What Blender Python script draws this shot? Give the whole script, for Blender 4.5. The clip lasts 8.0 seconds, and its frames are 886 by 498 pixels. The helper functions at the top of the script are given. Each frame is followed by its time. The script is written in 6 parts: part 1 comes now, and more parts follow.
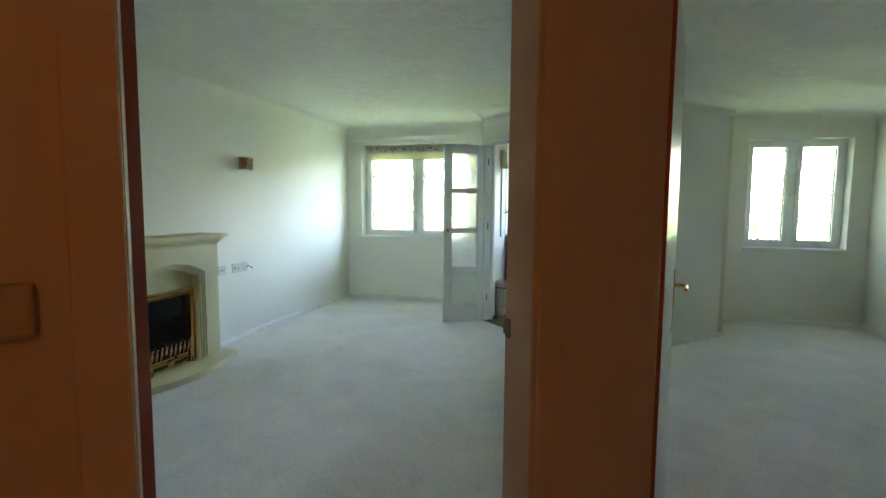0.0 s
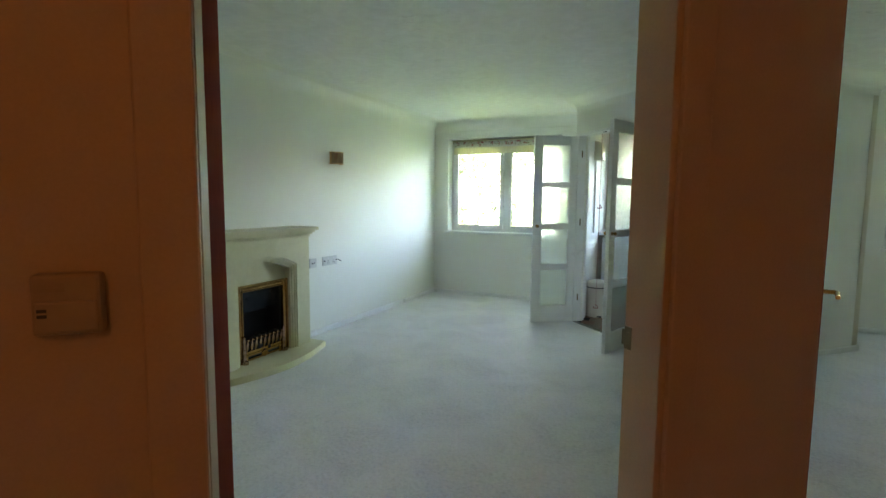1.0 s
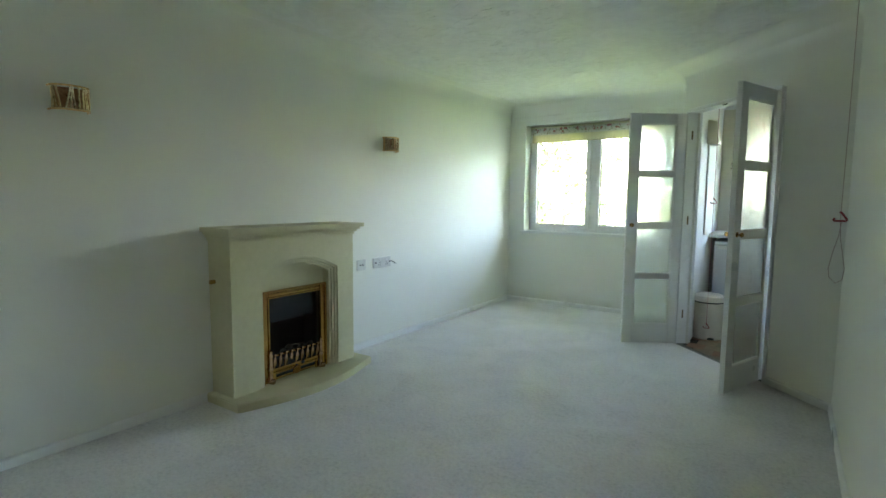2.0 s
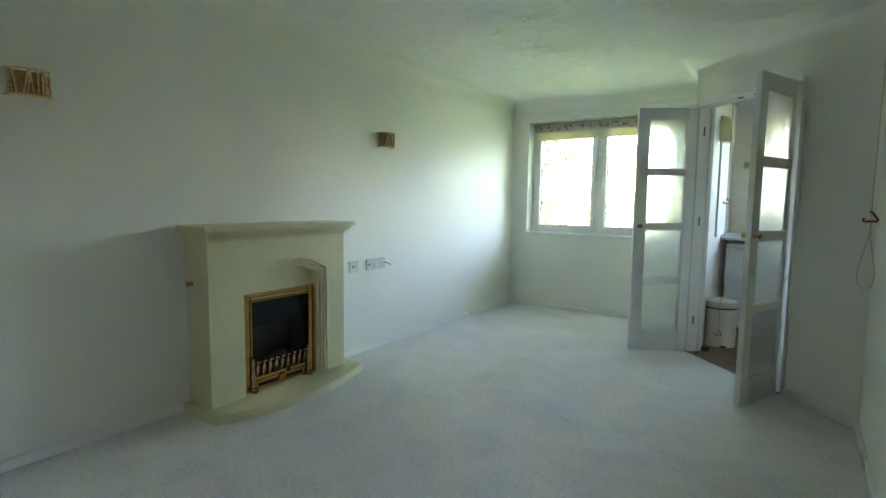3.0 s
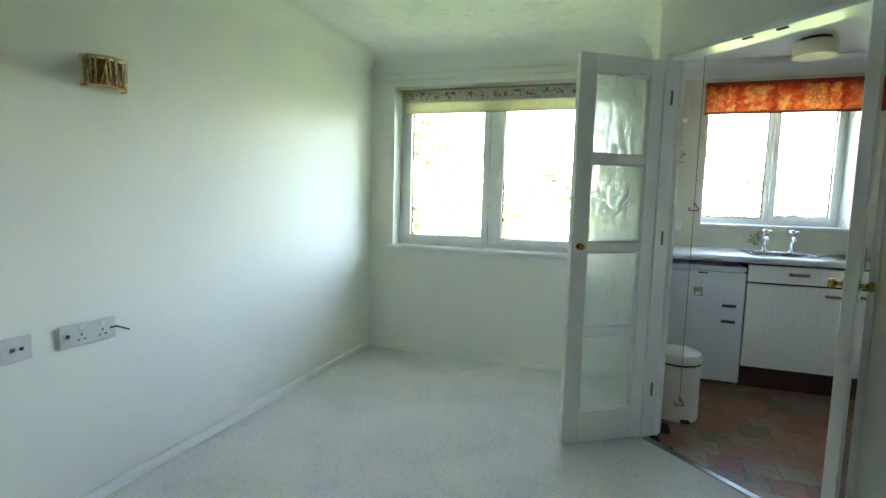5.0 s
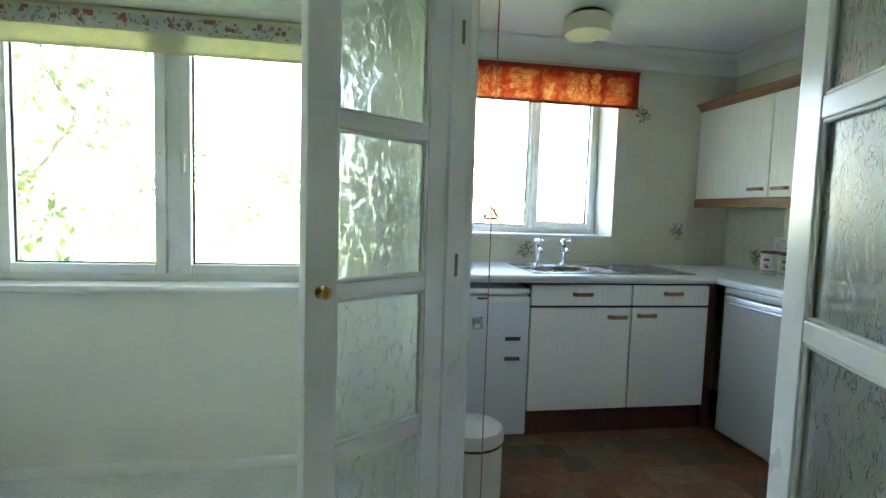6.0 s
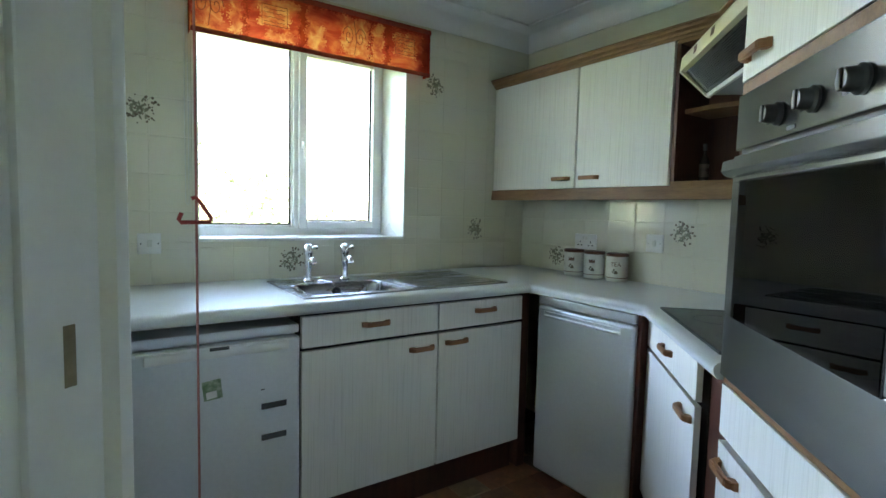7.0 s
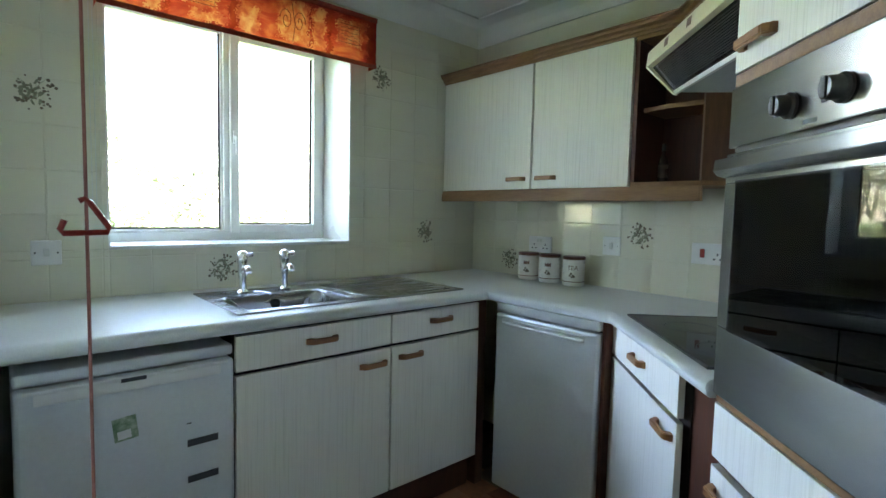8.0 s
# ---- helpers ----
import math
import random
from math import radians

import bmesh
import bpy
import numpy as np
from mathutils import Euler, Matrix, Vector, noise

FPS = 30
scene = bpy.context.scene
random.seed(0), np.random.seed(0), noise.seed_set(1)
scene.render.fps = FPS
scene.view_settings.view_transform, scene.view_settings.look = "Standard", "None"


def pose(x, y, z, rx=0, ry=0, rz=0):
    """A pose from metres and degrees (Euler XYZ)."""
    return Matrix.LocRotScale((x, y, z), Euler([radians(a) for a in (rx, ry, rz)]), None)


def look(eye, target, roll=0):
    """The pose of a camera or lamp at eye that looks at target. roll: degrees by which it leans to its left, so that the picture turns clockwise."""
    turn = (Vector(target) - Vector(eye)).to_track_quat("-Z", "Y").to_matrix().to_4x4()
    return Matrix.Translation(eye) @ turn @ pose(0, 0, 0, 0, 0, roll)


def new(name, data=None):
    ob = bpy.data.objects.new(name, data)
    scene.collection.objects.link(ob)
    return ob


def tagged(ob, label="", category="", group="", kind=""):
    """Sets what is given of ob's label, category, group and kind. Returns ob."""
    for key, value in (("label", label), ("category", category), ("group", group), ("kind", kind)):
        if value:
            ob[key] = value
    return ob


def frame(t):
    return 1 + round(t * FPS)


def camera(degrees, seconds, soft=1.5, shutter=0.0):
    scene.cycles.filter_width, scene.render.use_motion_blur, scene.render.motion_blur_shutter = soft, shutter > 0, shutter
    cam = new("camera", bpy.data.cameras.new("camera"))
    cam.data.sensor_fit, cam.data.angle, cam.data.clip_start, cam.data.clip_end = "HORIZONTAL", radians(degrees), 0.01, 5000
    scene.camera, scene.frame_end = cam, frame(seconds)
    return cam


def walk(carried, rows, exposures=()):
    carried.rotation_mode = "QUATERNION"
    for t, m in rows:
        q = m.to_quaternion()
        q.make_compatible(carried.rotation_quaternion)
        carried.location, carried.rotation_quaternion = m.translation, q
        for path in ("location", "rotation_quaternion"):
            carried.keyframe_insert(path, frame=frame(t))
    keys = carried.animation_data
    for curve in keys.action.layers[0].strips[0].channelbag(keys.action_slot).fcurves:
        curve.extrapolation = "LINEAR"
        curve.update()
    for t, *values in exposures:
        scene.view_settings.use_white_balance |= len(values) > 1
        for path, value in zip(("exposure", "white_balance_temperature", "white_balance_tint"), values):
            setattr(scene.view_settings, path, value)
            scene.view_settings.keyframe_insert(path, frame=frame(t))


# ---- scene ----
cam = camera(82.1, 8.0)
PATH = [
    (0, (0.055, 0.013, 1.341), (-0.477, 1.933, 1.16), 0.5),
    (0.5, (0.011, 0.029, 1.335), (-0.727, 1.879, 1.151), 0.5),
    (1, (-0.037, 0.151, 1.318), (-0.874, 1.957, 1.121), 0.5),
    (1.5, (-0.156, 0.52, 1.304), (-1.126, 2.257, 1.102), 0.4),
    (2, (-0.263, 0.92, 1.247), (-1.387, 2.563, 1.051), 0.5),
    (3.5, (-0.448, 1.252, 1.22), (-1.586, 2.886, 1.034), 0.8),
    (4, (-0.661, 1.618, 1.23), (-1.693, 3.32, 1.034), 0.8),
    (4.2, (-0.748, 1.836, 1.243), (-1.749, 3.556, 1.042), 0.7),
    (5.3, (-1.314, 3.233, 1.260), (-1.726, 5.18, 1.076), 1.7),
    (5.5, (-1.331, 3.507, 1.252), (-1.553, 5.485, 1.079), 1.6),
    (5.7, (-1.314, 3.753, 1.255), (-1.327, 5.744, 1.087), 1.6),
    (6, (-1.309, 4.134, 1.254), (-0.975, 6.097, 1.102), 1.8),
    (6.3, (-1.22, 4.418, 1.256), (-0.561, 6.299, 1.115), 1.4),
    (6.5, (-1.123, 4.642, 1.255), (-0.28, 6.448, 1.105), 1.4),
    (7, (-0.973, 4.992, 1.259), (0.158, 6.634, 1.108), 1.4),
    (7.5, (-0.928, 5.126, 1.257), (0.329, 6.675, 1.111), 1.3),
    (8, (-0.916, 5.167, 1.264), (0.404, 6.663, 1.121), 1.3),
]
EXPOSURE = [(0.0, 5.65, 7600, 16), (1.2, 5.63, 7600, 16), (2.0, 5.53, 7650, 16), (4.2, 5.52, 7600, 16), (5.5, 5.49, 7600, 17),
            (6.0, 5.52, 7550, 17), (6.5, 5.46, 7500, 17), (7.0, 5.33, 7500, 16), (8.0, 5.31, 7500, 16)]
walk(cam, [(t, look(eye, target, roll)) for t, eye, target, roll in PATH], EXPOSURE)

S2 = math.sqrt(0.5)

# ---- light ----
world = bpy.data.worlds.new("world")
scene.world = world
world.use_nodes = True
SUN_AT = Vector((-0.45, -0.62, 0.95)).normalized()
wn = world.node_tree
sky = wn.nodes.new("ShaderNodeTexSky")
sky.sky_type, sky.sun_disc = "NISHITA", False
sky.sun_elevation, sky.sun_rotation = math.asin(SUN_AT.z), math.atan2(SUN_AT.x, SUN_AT.y)
wn.nodes["Background"].inputs["Strength"].default_value = 0.15
wn.links.new(sky.outputs[0], wn.nodes["Background"].inputs["Color"])
sun = new("sun", bpy.data.lights.new("sun", "SUN"))
sun.data.energy, sun.data.angle, sun.data.color = 4.0, radians(0.6), (1.0, 0.95, 0.86)
sun.matrix_world = look(SUN_AT * 30, (0, 0, 0))

# the hall's ceiling lamp, behind the camera
hall_lamp = new("hall_lamp_light", bpy.data.lights.new("hall_lamp_light", "POINT"))
hall_lamp.data.energy, hall_lamp.data.color, hall_lamp.data.shadow_soft_size = 0.066, (1.0, 0.40, 0.13), 0.09
hall_lamp.matrix_world = pose(0.35, -0.9, 2.1)

# ---- materials ----
def rgb(c):
    return (*c, 1.0)


def base_mat(name):
    m = bpy.data.materials.new(name)
    m.use_nodes = True
    return m, m.node_tree, m.node_tree.nodes["Principled BSDF"]


def node(nt, kind, **values):
    n = nt.nodes.new(kind)
    for key, value in values.items():
        n.inputs[key].default_value = value
    return n


def ramp(nt, source, stops):
    r = nt.nodes.new("ShaderNodeValToRGB")
    while len(r.color_ramp.elements) < len(stops):
        r.color_ramp.elements.new(0.5)
    for e, (at, c) in zip(r.color_ramp.elements, stops):
        e.position, e.color = at, rgb(c)
    nt.links.new(source, r.inputs[0])
    return r.outputs[0]


def coords(nt, scale=(1, 1, 1), rot=(0, 0, 0), space="Object"):
    tc = nt.nodes.new("ShaderNodeTexCoord")
    mp = nt.nodes.new("ShaderNodeMapping")
    mp.inputs["Scale"].default_value, mp.inputs["Rotation"].default_value = scale, rot
    nt.links.new(tc.outputs[space], mp.inputs[0])
    return mp.outputs[0]


def noise_tex(nt, vec, scale, detail=4, rough=0.55, distort=0.0):
    n = node(nt, "ShaderNodeTexNoise", Scale=scale, Detail=detail, Roughness=rough, Distortion=distort)
    nt.links.new(vec, n.inputs["Vector"])
    return n.outputs[0]


def bump(nt, bsdf, height, strength, distance):
    b = node(nt, "ShaderNodeBump", Strength=strength, Distance=distance)
    nt.links.new(height, b.inputs["Height"])
    nt.links.new(b.outputs[0], bsdf.inputs["Normal"])


def surface(name, dark, light, rough=0.5, metal=0.0, grain=60.0, stain=1.5, relief=0.3, depth=0.001, stretch=(1, 1, 1), coat=0.0, gloss_var=0.1):
    """Two-scale colour variation with fine relief."""
    m, nt, b = base_mat(name)
    v = coords(nt, stretch)
    fine = noise_tex(nt, v, grain, 6, 0.65)
    wide = noise_tex(nt, v, stain, 3, 0.5)
    mix = node(nt, "ShaderNodeMath")
    mix.operation = "MULTIPLY_ADD"
    mix.inputs[1].default_value = 0.5
    nt.links.new(fine, mix.inputs[0])
    half = node(nt, "ShaderNodeMath")
    half.operation = "MULTIPLY"
    half.inputs[1].default_value = 0.5
    nt.links.new(wide, half.inputs[0])
    nt.links.new(half.outputs[0], mix.inputs[2])
    nt.links.new(ramp(nt, mix.outputs[0], [(0.35, dark), (0.65, light)]), b.inputs["Base Color"])
    rr = node(nt, "ShaderNodeMapRange")
    rr.inputs["To Min"].default_value, rr.inputs["To Max"].default_value = max(0.02, rough - gloss_var), min(1, rough + gloss_var)
    nt.links.new(wide, rr.inputs[0])
    nt.links.new(rr.outputs[0], b.inputs["Roughness"])
    b.inputs["Metallic"].default_value = metal
    b.inputs["Coat Weight"].default_value = coat
    if relief:
        bump(nt, b, fine, relief, depth)
    return m


PAINT = surface("wall_paint", (0.79, 0.795, 0.72), (0.835, 0.84, 0.765), 0.75, grain=180, stain=0.9, relief=0.25, depth=0.0012)
HOOD_GREY = surface("hood_grey_enamel", (0.34, 0.36, 0.36), (0.40, 0.42, 0.42), 0.45, grain=60, stain=3, relief=0.1, depth=0.0004)
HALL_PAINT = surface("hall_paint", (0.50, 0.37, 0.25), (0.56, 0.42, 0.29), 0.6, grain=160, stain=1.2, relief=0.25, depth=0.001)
KITCHEN_PAINT = surface("kitchen_paint", (0.69, 0.67, 0.53), (0.74, 0.72, 0.58), 0.6, grain=160, stain=1.0, relief=0.2)
GLOSS = surface("white_gloss_paint", (0.78, 0.79, 0.76), (0.83, 0.84, 0.81), 0.3, grain=35, stain=2.0, relief=0.12, depth=0.0006)
COVE_PAINT = surface("plaster_white", (0.76, 0.77, 0.75), (0.81, 0.82, 0.80), 0.7, grain=90, stain=1.0, relief=0.1)
UPVC = surface("white_upvc", (0.84, 0.85, 0.85), (0.88, 0.89, 0.89), 0.28, grain=12, stain=2.0, relief=0.03)
PLASTIC = surface("white_plastic", (0.72, 0.72, 0.70), (0.78, 0.78, 0.76), 0.35, grain=20, stain=5, relief=0.04)
PLATE_GREY = surface("aged_white_plastic", (0.60, 0.61, 0.57), (0.66, 0.67, 0.63), 0.4, grain=20, stain=5, relief=0.04)
CREAM_PLASTIC = surface("cream_plastic", (0.70, 0.64, 0.46), (0.76, 0.70, 0.52), 0.4, grain=20, stain=5, relief=0.05)
MARBLE = surface("cream_reconstituted_stone", (0.60, 0.56, 0.34), (0.67, 0.63, 0.41), 0.42, grain=25, stain=2.2, relief=0.1, depth=0.0008)
BRASS = surface("polished_brass", (0.42, 0.24, 0.075), (0.55, 0.34, 0.125), 0.13, 1.0, grain=30, stain=3, relief=0.03)
KNOB_METAL = surface("dark_grey_metal", (0.09, 0.09, 0.09), (0.14, 0.14, 0.14), 0.36, 0.9, grain=40, stain=6, relief=0.03)
GRATE_METAL = surface("worn_bright_brass", (0.36, 0.23, 0.15), (0.52, 0.36, 0.25), 0.14, 1.0, grain=60, stain=9, relief=0.05)
GILT = surface("gilt_metal", (0.50, 0.30, 0.12), (0.72, 0.48, 0.22), 0.3, 1.0, grain=80, stain=20, relief=0.2)
BLACK = surface("black_enamel", (0.006, 0.006, 0.007), (0.016, 0.016, 0.018), 0.45, grain=40, stain=4, relief=0.2)
COAL = surface("imitation_coal", (0.01, 0.009, 0.008), (0.05, 0.045, 0.04), 0.85, grain=50, stain=12, relief=0.8, depth=0.004)
CHROME = surface("chrome", (0.75, 0.75, 0.76), (0.85, 0.85, 0.86), 0.1, 1.0, grain=30, stain=6, relief=0.0, gloss_var=0.04)
STEEL = surface("brushed_steel", (0.30, 0.305, 0.30), (0.37, 0.375, 0.37), 0.25, 1.0, grain=30, stain=2, relief=0.02, depth=0.0002, stretch=(1, 1, 30), gloss_var=0.02)
steel_tree = STEEL.node_tree
brush = steel_tree.nodes.new("ShaderNodeTangent")
brush.direction_type, brush.axis = "RADIAL", "X"
steel_tree.links.new(brush.outputs[0], steel_tree.nodes["Principled BSDF"].inputs["Tangent"])
steel_tree.nodes["Principled BSDF"].inputs["Anisotropic"].default_value = 0.85
SINK_STEEL = surface("sink_steel", (0.28, 0.285, 0.29), (0.40, 0.405, 0.41), 0.26, 1.0, grain=40, stain=4, relief=0.08, stretch=(1, 20, 1))
FRIDGE_WHITE = surface("fridge_white_enamel", (0.62, 0.65, 0.67), (0.70, 0.73, 0.75), 0.35, grain=70, stain=1.5, relief=0.1, depth=0.0005)
FRIDGE_GREY = surface("fridge_silver_enamel", (0.64, 0.67, 0.69), (0.72, 0.75, 0.77), 0.34, 0.3, grain=70, stain=1.5, relief=0.1, depth=0.0005)
WORKTOP = surface("pale_grey_laminate", (0.60, 0.62, 0.62), (0.71, 0.73, 0.72), 0.4, grain=170, stain=3, relief=0.1, depth=0.0004)
OAK = surface("oak_brown_wood", (0.24, 0.095, 0.035), (0.37, 0.165, 0.065), 0.42, grain=30, stain=6, relief=0.25, stretch=(1, 1, 9))
OAK_LONG = surface("oak_brown_trim", (0.18, 0.084, 0.034), (0.30, 0.152, 0.068), 0.55, grain=24, stain=5, relief=0.25, stretch=(9, 1, 9))
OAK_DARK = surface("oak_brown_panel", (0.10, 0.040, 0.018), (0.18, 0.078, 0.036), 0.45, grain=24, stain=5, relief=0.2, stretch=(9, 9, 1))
DULL_BRASS = surface("dull_brass", (0.16, 0.125, 0.07), (0.25, 0.20, 0.12), 0.38, 0.85, grain=60, stain=12, relief=0.1)
MAHOGANY = surface("mahogany_laminate", (0.055, 0.016, 0.009), (0.12, 0.036, 0.02), 0.42, grain=22, stain=4, relief=0.15, stretch=(9, 9, 1))
RED_WOOD = surface("mahogany_stain_wood", (0.27, 0.042, 0.014), (0.37, 0.066, 0.022), 0.5, grain=22, stain=4, relief=0.2, stretch=(9, 9, 1))
# near-black: shade of the gaps between unit fronts, put into colour; also dark floor joints
GAP_SHADE_JOINTS = surface("gap_shade_and_joints", (0.02, 0.014, 0.012), (0.04, 0.03, 0.025), 0.8, grain=30, stain=3, relief=0.1)
RUBBER = surface("black_rubber", (0.012, 0.012, 0.012), (0.03, 0.03, 0.03), 0.6, grain=60, stain=8, relief=0.2)
RED_PLASTIC = surface("red_plastic", (0.24, 0.015, 0.012), (0.34, 0.03, 0.02), 0.35, grain=30, stain=10, relief=0.05)
CORD = surface("cord", (0.40, 0.30, 0.26), (0.55, 0.42, 0.36), 0.8, grain=300, stain=20, relief=0.3)
BIN_CREAM = surface("bin_cream_enamel", (0.60, 0.55, 0.46), (0.66, 0.61, 0.52), 0.38, grain=60, stain=3, relief=0.06)
GROUT = surface("grout", (0.66, 0.64, 0.52), (0.72, 0.70, 0.58), 0.85, grain=200, stain=4, relief=0.3)
CERAMIC = surface("white_stoneware", (0.62, 0.60, 0.54), (0.70, 0.68, 0.62), 0.3, grain=40, stain=8, relief=0.05)
LID_WOOD = surface("lid_wood", (0.12, 0.045, 0.025), (0.22, 0.09, 0.05), 0.45, grain=40, stain=10, relief=0.2, stretch=(6, 1, 1))
MOTIF = surface("printed_motif_brown", (0.10, 0.075, 0.055), (0.22, 0.17, 0.12), 0.3, grain=90, stain=25, relief=0.0)
MOTIF_GREEN = surface("printed_motif_green", (0.14, 0.145, 0.095), (0.27, 0.27, 0.19), 0.3, grain=90, stain=25, relief=0.0)
BARK = surface("bark", (0.06, 0.045, 0.03), (0.16, 0.13, 0.10), 0.9, grain=20, stain=4, relief=0.8, depth=0.01, stretch=(4, 4, 1))
BRICKWORK = surface("outer_brick", (0.22, 0.10, 0.06), (0.34, 0.18, 0.12), 0.85, grain=20, stain=2, relief=0.5, depth=0.004)
STICKER = surface("sticker_print", (0.05, 0.16, 0.06), (0.45, 0.52, 0.40), 0.4, grain=60, stain=30, relief=0.0)
PRINT = surface("dark_print", (0.03, 0.03, 0.035), (0.06, 0.06, 0.065), 0.5, grain=60, stain=8, relief=0.0)
BROWN_PRINT = surface("brown_print", (0.14, 0.07, 0.05), (0.24, 0.13, 0.09), 0.5, grain=60, stain=8, relief=0.0)
DUSK_RED = surface("valance_red_print", (0.20, 0.018, 0.008), (0.34, 0.05, 0.015), 0.8, grain=60, stain=9, relief=0.1)


def artex():
    m, nt, b = base_mat("textured_ceiling_plaster")
    v = coords(nt)
    swirl = noise_tex(nt, v, 5.0, 3, 0.5, 2.2)
    ridge = noise_tex(nt, coords(nt, (7, 22, 7), (0, 0, 0.5)), 1.0, 4, 0.6, 1.8)
    fine = noise_tex(nt, v, 120, 4)
    nt.links.new(ramp(nt, swirl, [(0.3, (0.79, 0.795, 0.755)), (0.7, (0.86, 0.865, 0.825))]), b.inputs["Base Color"])
    b.inputs["Roughness"].default_value = 0.85
    r = ramp(nt, ridge, [(0.60, (0, 0, 0)), (0.70, (1, 1, 1))])
    add = node(nt, "ShaderNodeMath")
    add.operation = "MULTIPLY_ADD"
    add.inputs[1].default_value = 0.12
    nt.links.new(fine, add.inputs[0])
    nt.links.new(r, add.inputs[2])
    bump(nt, b, add.outputs[0], 0.9, 0.010)
    return m


def carpet():
    m, nt, b = base_mat("pale_wool_carpet")
    v = coords(nt)
    pile = noise_tex(nt, v, 48, 6, 0.9)
    tuft = noise_tex(nt, v, 45, 3, 0.6)
    tread = noise_tex(nt, v, 2.4, 5, 0.65, 0.8)
    mix = node(nt, "ShaderNodeMath")
    mix.operation = "MULTIPLY_ADD"
    mix.inputs[1].default_value = 0.72
    half = node(nt, "ShaderNodeMath")
    half.operation = "MULTIPLY"
    half.inputs[1].default_value = 0.28
    nt.links.new(tread, half.inputs[0])
    nt.links.new(pile, mix.inputs[0])
    nt.links.new(half.outputs[0], mix.inputs[2])
    nt.links.new(ramp(nt, mix.outputs[0], [(0.36, (0.56, 0.555, 0.555)), (0.5, (0.78, 0.77, 0.765)), (0.64, (0.89, 0.88, 0.875))]), b.inputs["Base Color"])
    b.inputs["Roughness"].default_value = 0.95
    b.inputs["Sheen Weight"].default_value = 0.25
    add = node(nt, "ShaderNodeMath")
    add.operation = "ADD"
    nt.links.new(pile, add.inputs[0])
    nt.links.new(tuft, add.inputs[1])
    bump(nt, b, add.outputs[0], 0.75, 0.008)
    return m


def grained_white():
    """White laminate with a fine raised vertical grain."""
    m, nt, b = base_mat("white_woodgrain_laminate")
    line = noise_tex(nt, coords(nt, (190, 190, 3)), 1.0, 3, 0.6, 0.3)
    wide = noise_tex(nt, coords(nt, (3, 3, 1.0)), 1.0, 2)
    mul = node(nt, "ShaderNodeMath")
    mul.operation = "MULTIPLY_ADD"
    mul.inputs[1].default_value = 0.15
    nt.links.new(wide, mul.inputs[0])
    nt.links.new(line, mul.inputs[2])
    nt.links.new(ramp(nt, mul.outputs[0], [(0.36, (0.69, 0.68, 0.62)), (0.50, (0.79, 0.78, 0.725)), (0.62, (0.83, 0.82, 0.765))]), b.inputs["Base Color"])
    b.inputs["Roughness"].default_value = 0.42
    bump(nt, b, line, 0.3, 0.0008)
    return m


def wall_tile():
    m, nt, b = base_mat("cream_glazed_tile")
    info = nt.nodes.new("ShaderNodeObjectInfo")
    nt.links.new(ramp(nt, info.outputs["Random"], [(0.0, (0.695, 0.675, 0.55)), (1.0, (0.72, 0.70, 0.575))]), b.inputs["Base Color"])
    b.inputs["Roughness"].default_value = 0.16
    b.inputs["Coat Weight"].default_value = 0.3
    bump(nt, b, noise_tex(nt, coords(nt, space="Generated"), 3.0, 2), 0.08, 0.01)
    return m


def vinyl_tile():
    m, nt, b = base_mat("slate_pattern_vinyl")
    info = nt.nodes.new("ShaderNodeObjectInfo")
    tone = ramp(nt, info.outputs["Random"], [(0.0, (0.22, 0.078, 0.038)), (0.2, (0.29, 0.125, 0.062)), (0.4, (0.33, 0.22, 0.13)), (0.58, (0.19, 0.145, 0.10)), (0.78, (0.15, 0.085, 0.052)), (1.0, (0.38, 0.155, 0.08))])
    v = coords(nt)
    cloud = noise_tex(nt, v, 14, 6, 0.65, 0.8)
    mix = nt.nodes.new("ShaderNodeMix")
    mix.data_type, mix.blend_type = "RGBA", "MULTIPLY"
    mix.inputs["Factor"].default_value = 0.75
    nt.links.new(tone, mix.inputs["A"])
    nt.links.new(ramp(nt, cloud, [(0.3, (0.45, 0.45, 0.45)), (0.7, (1.35, 1.3, 1.25))]), mix.inputs["B"])
    nt.links.new(mix.outputs["Result"], b.inputs["Base Color"])
    b.inputs["Roughness"].default_value = 0.45
    bump(nt, b, cloud, 0.3, 0.003)
    return m


def clear_glass(name="clear_glass", tint=(0.97, 0.99, 0.98), ior=1.45):
    m, nt, b = base_mat(name)
    b.inputs["Base Color"].default_value = (*tint, 1)
    b.inputs["Roughness"].default_value, b.inputs["IOR"].default_value = 0.0, ior
    b.inputs["Transmission Weight"].default_value = 1.0
    return m


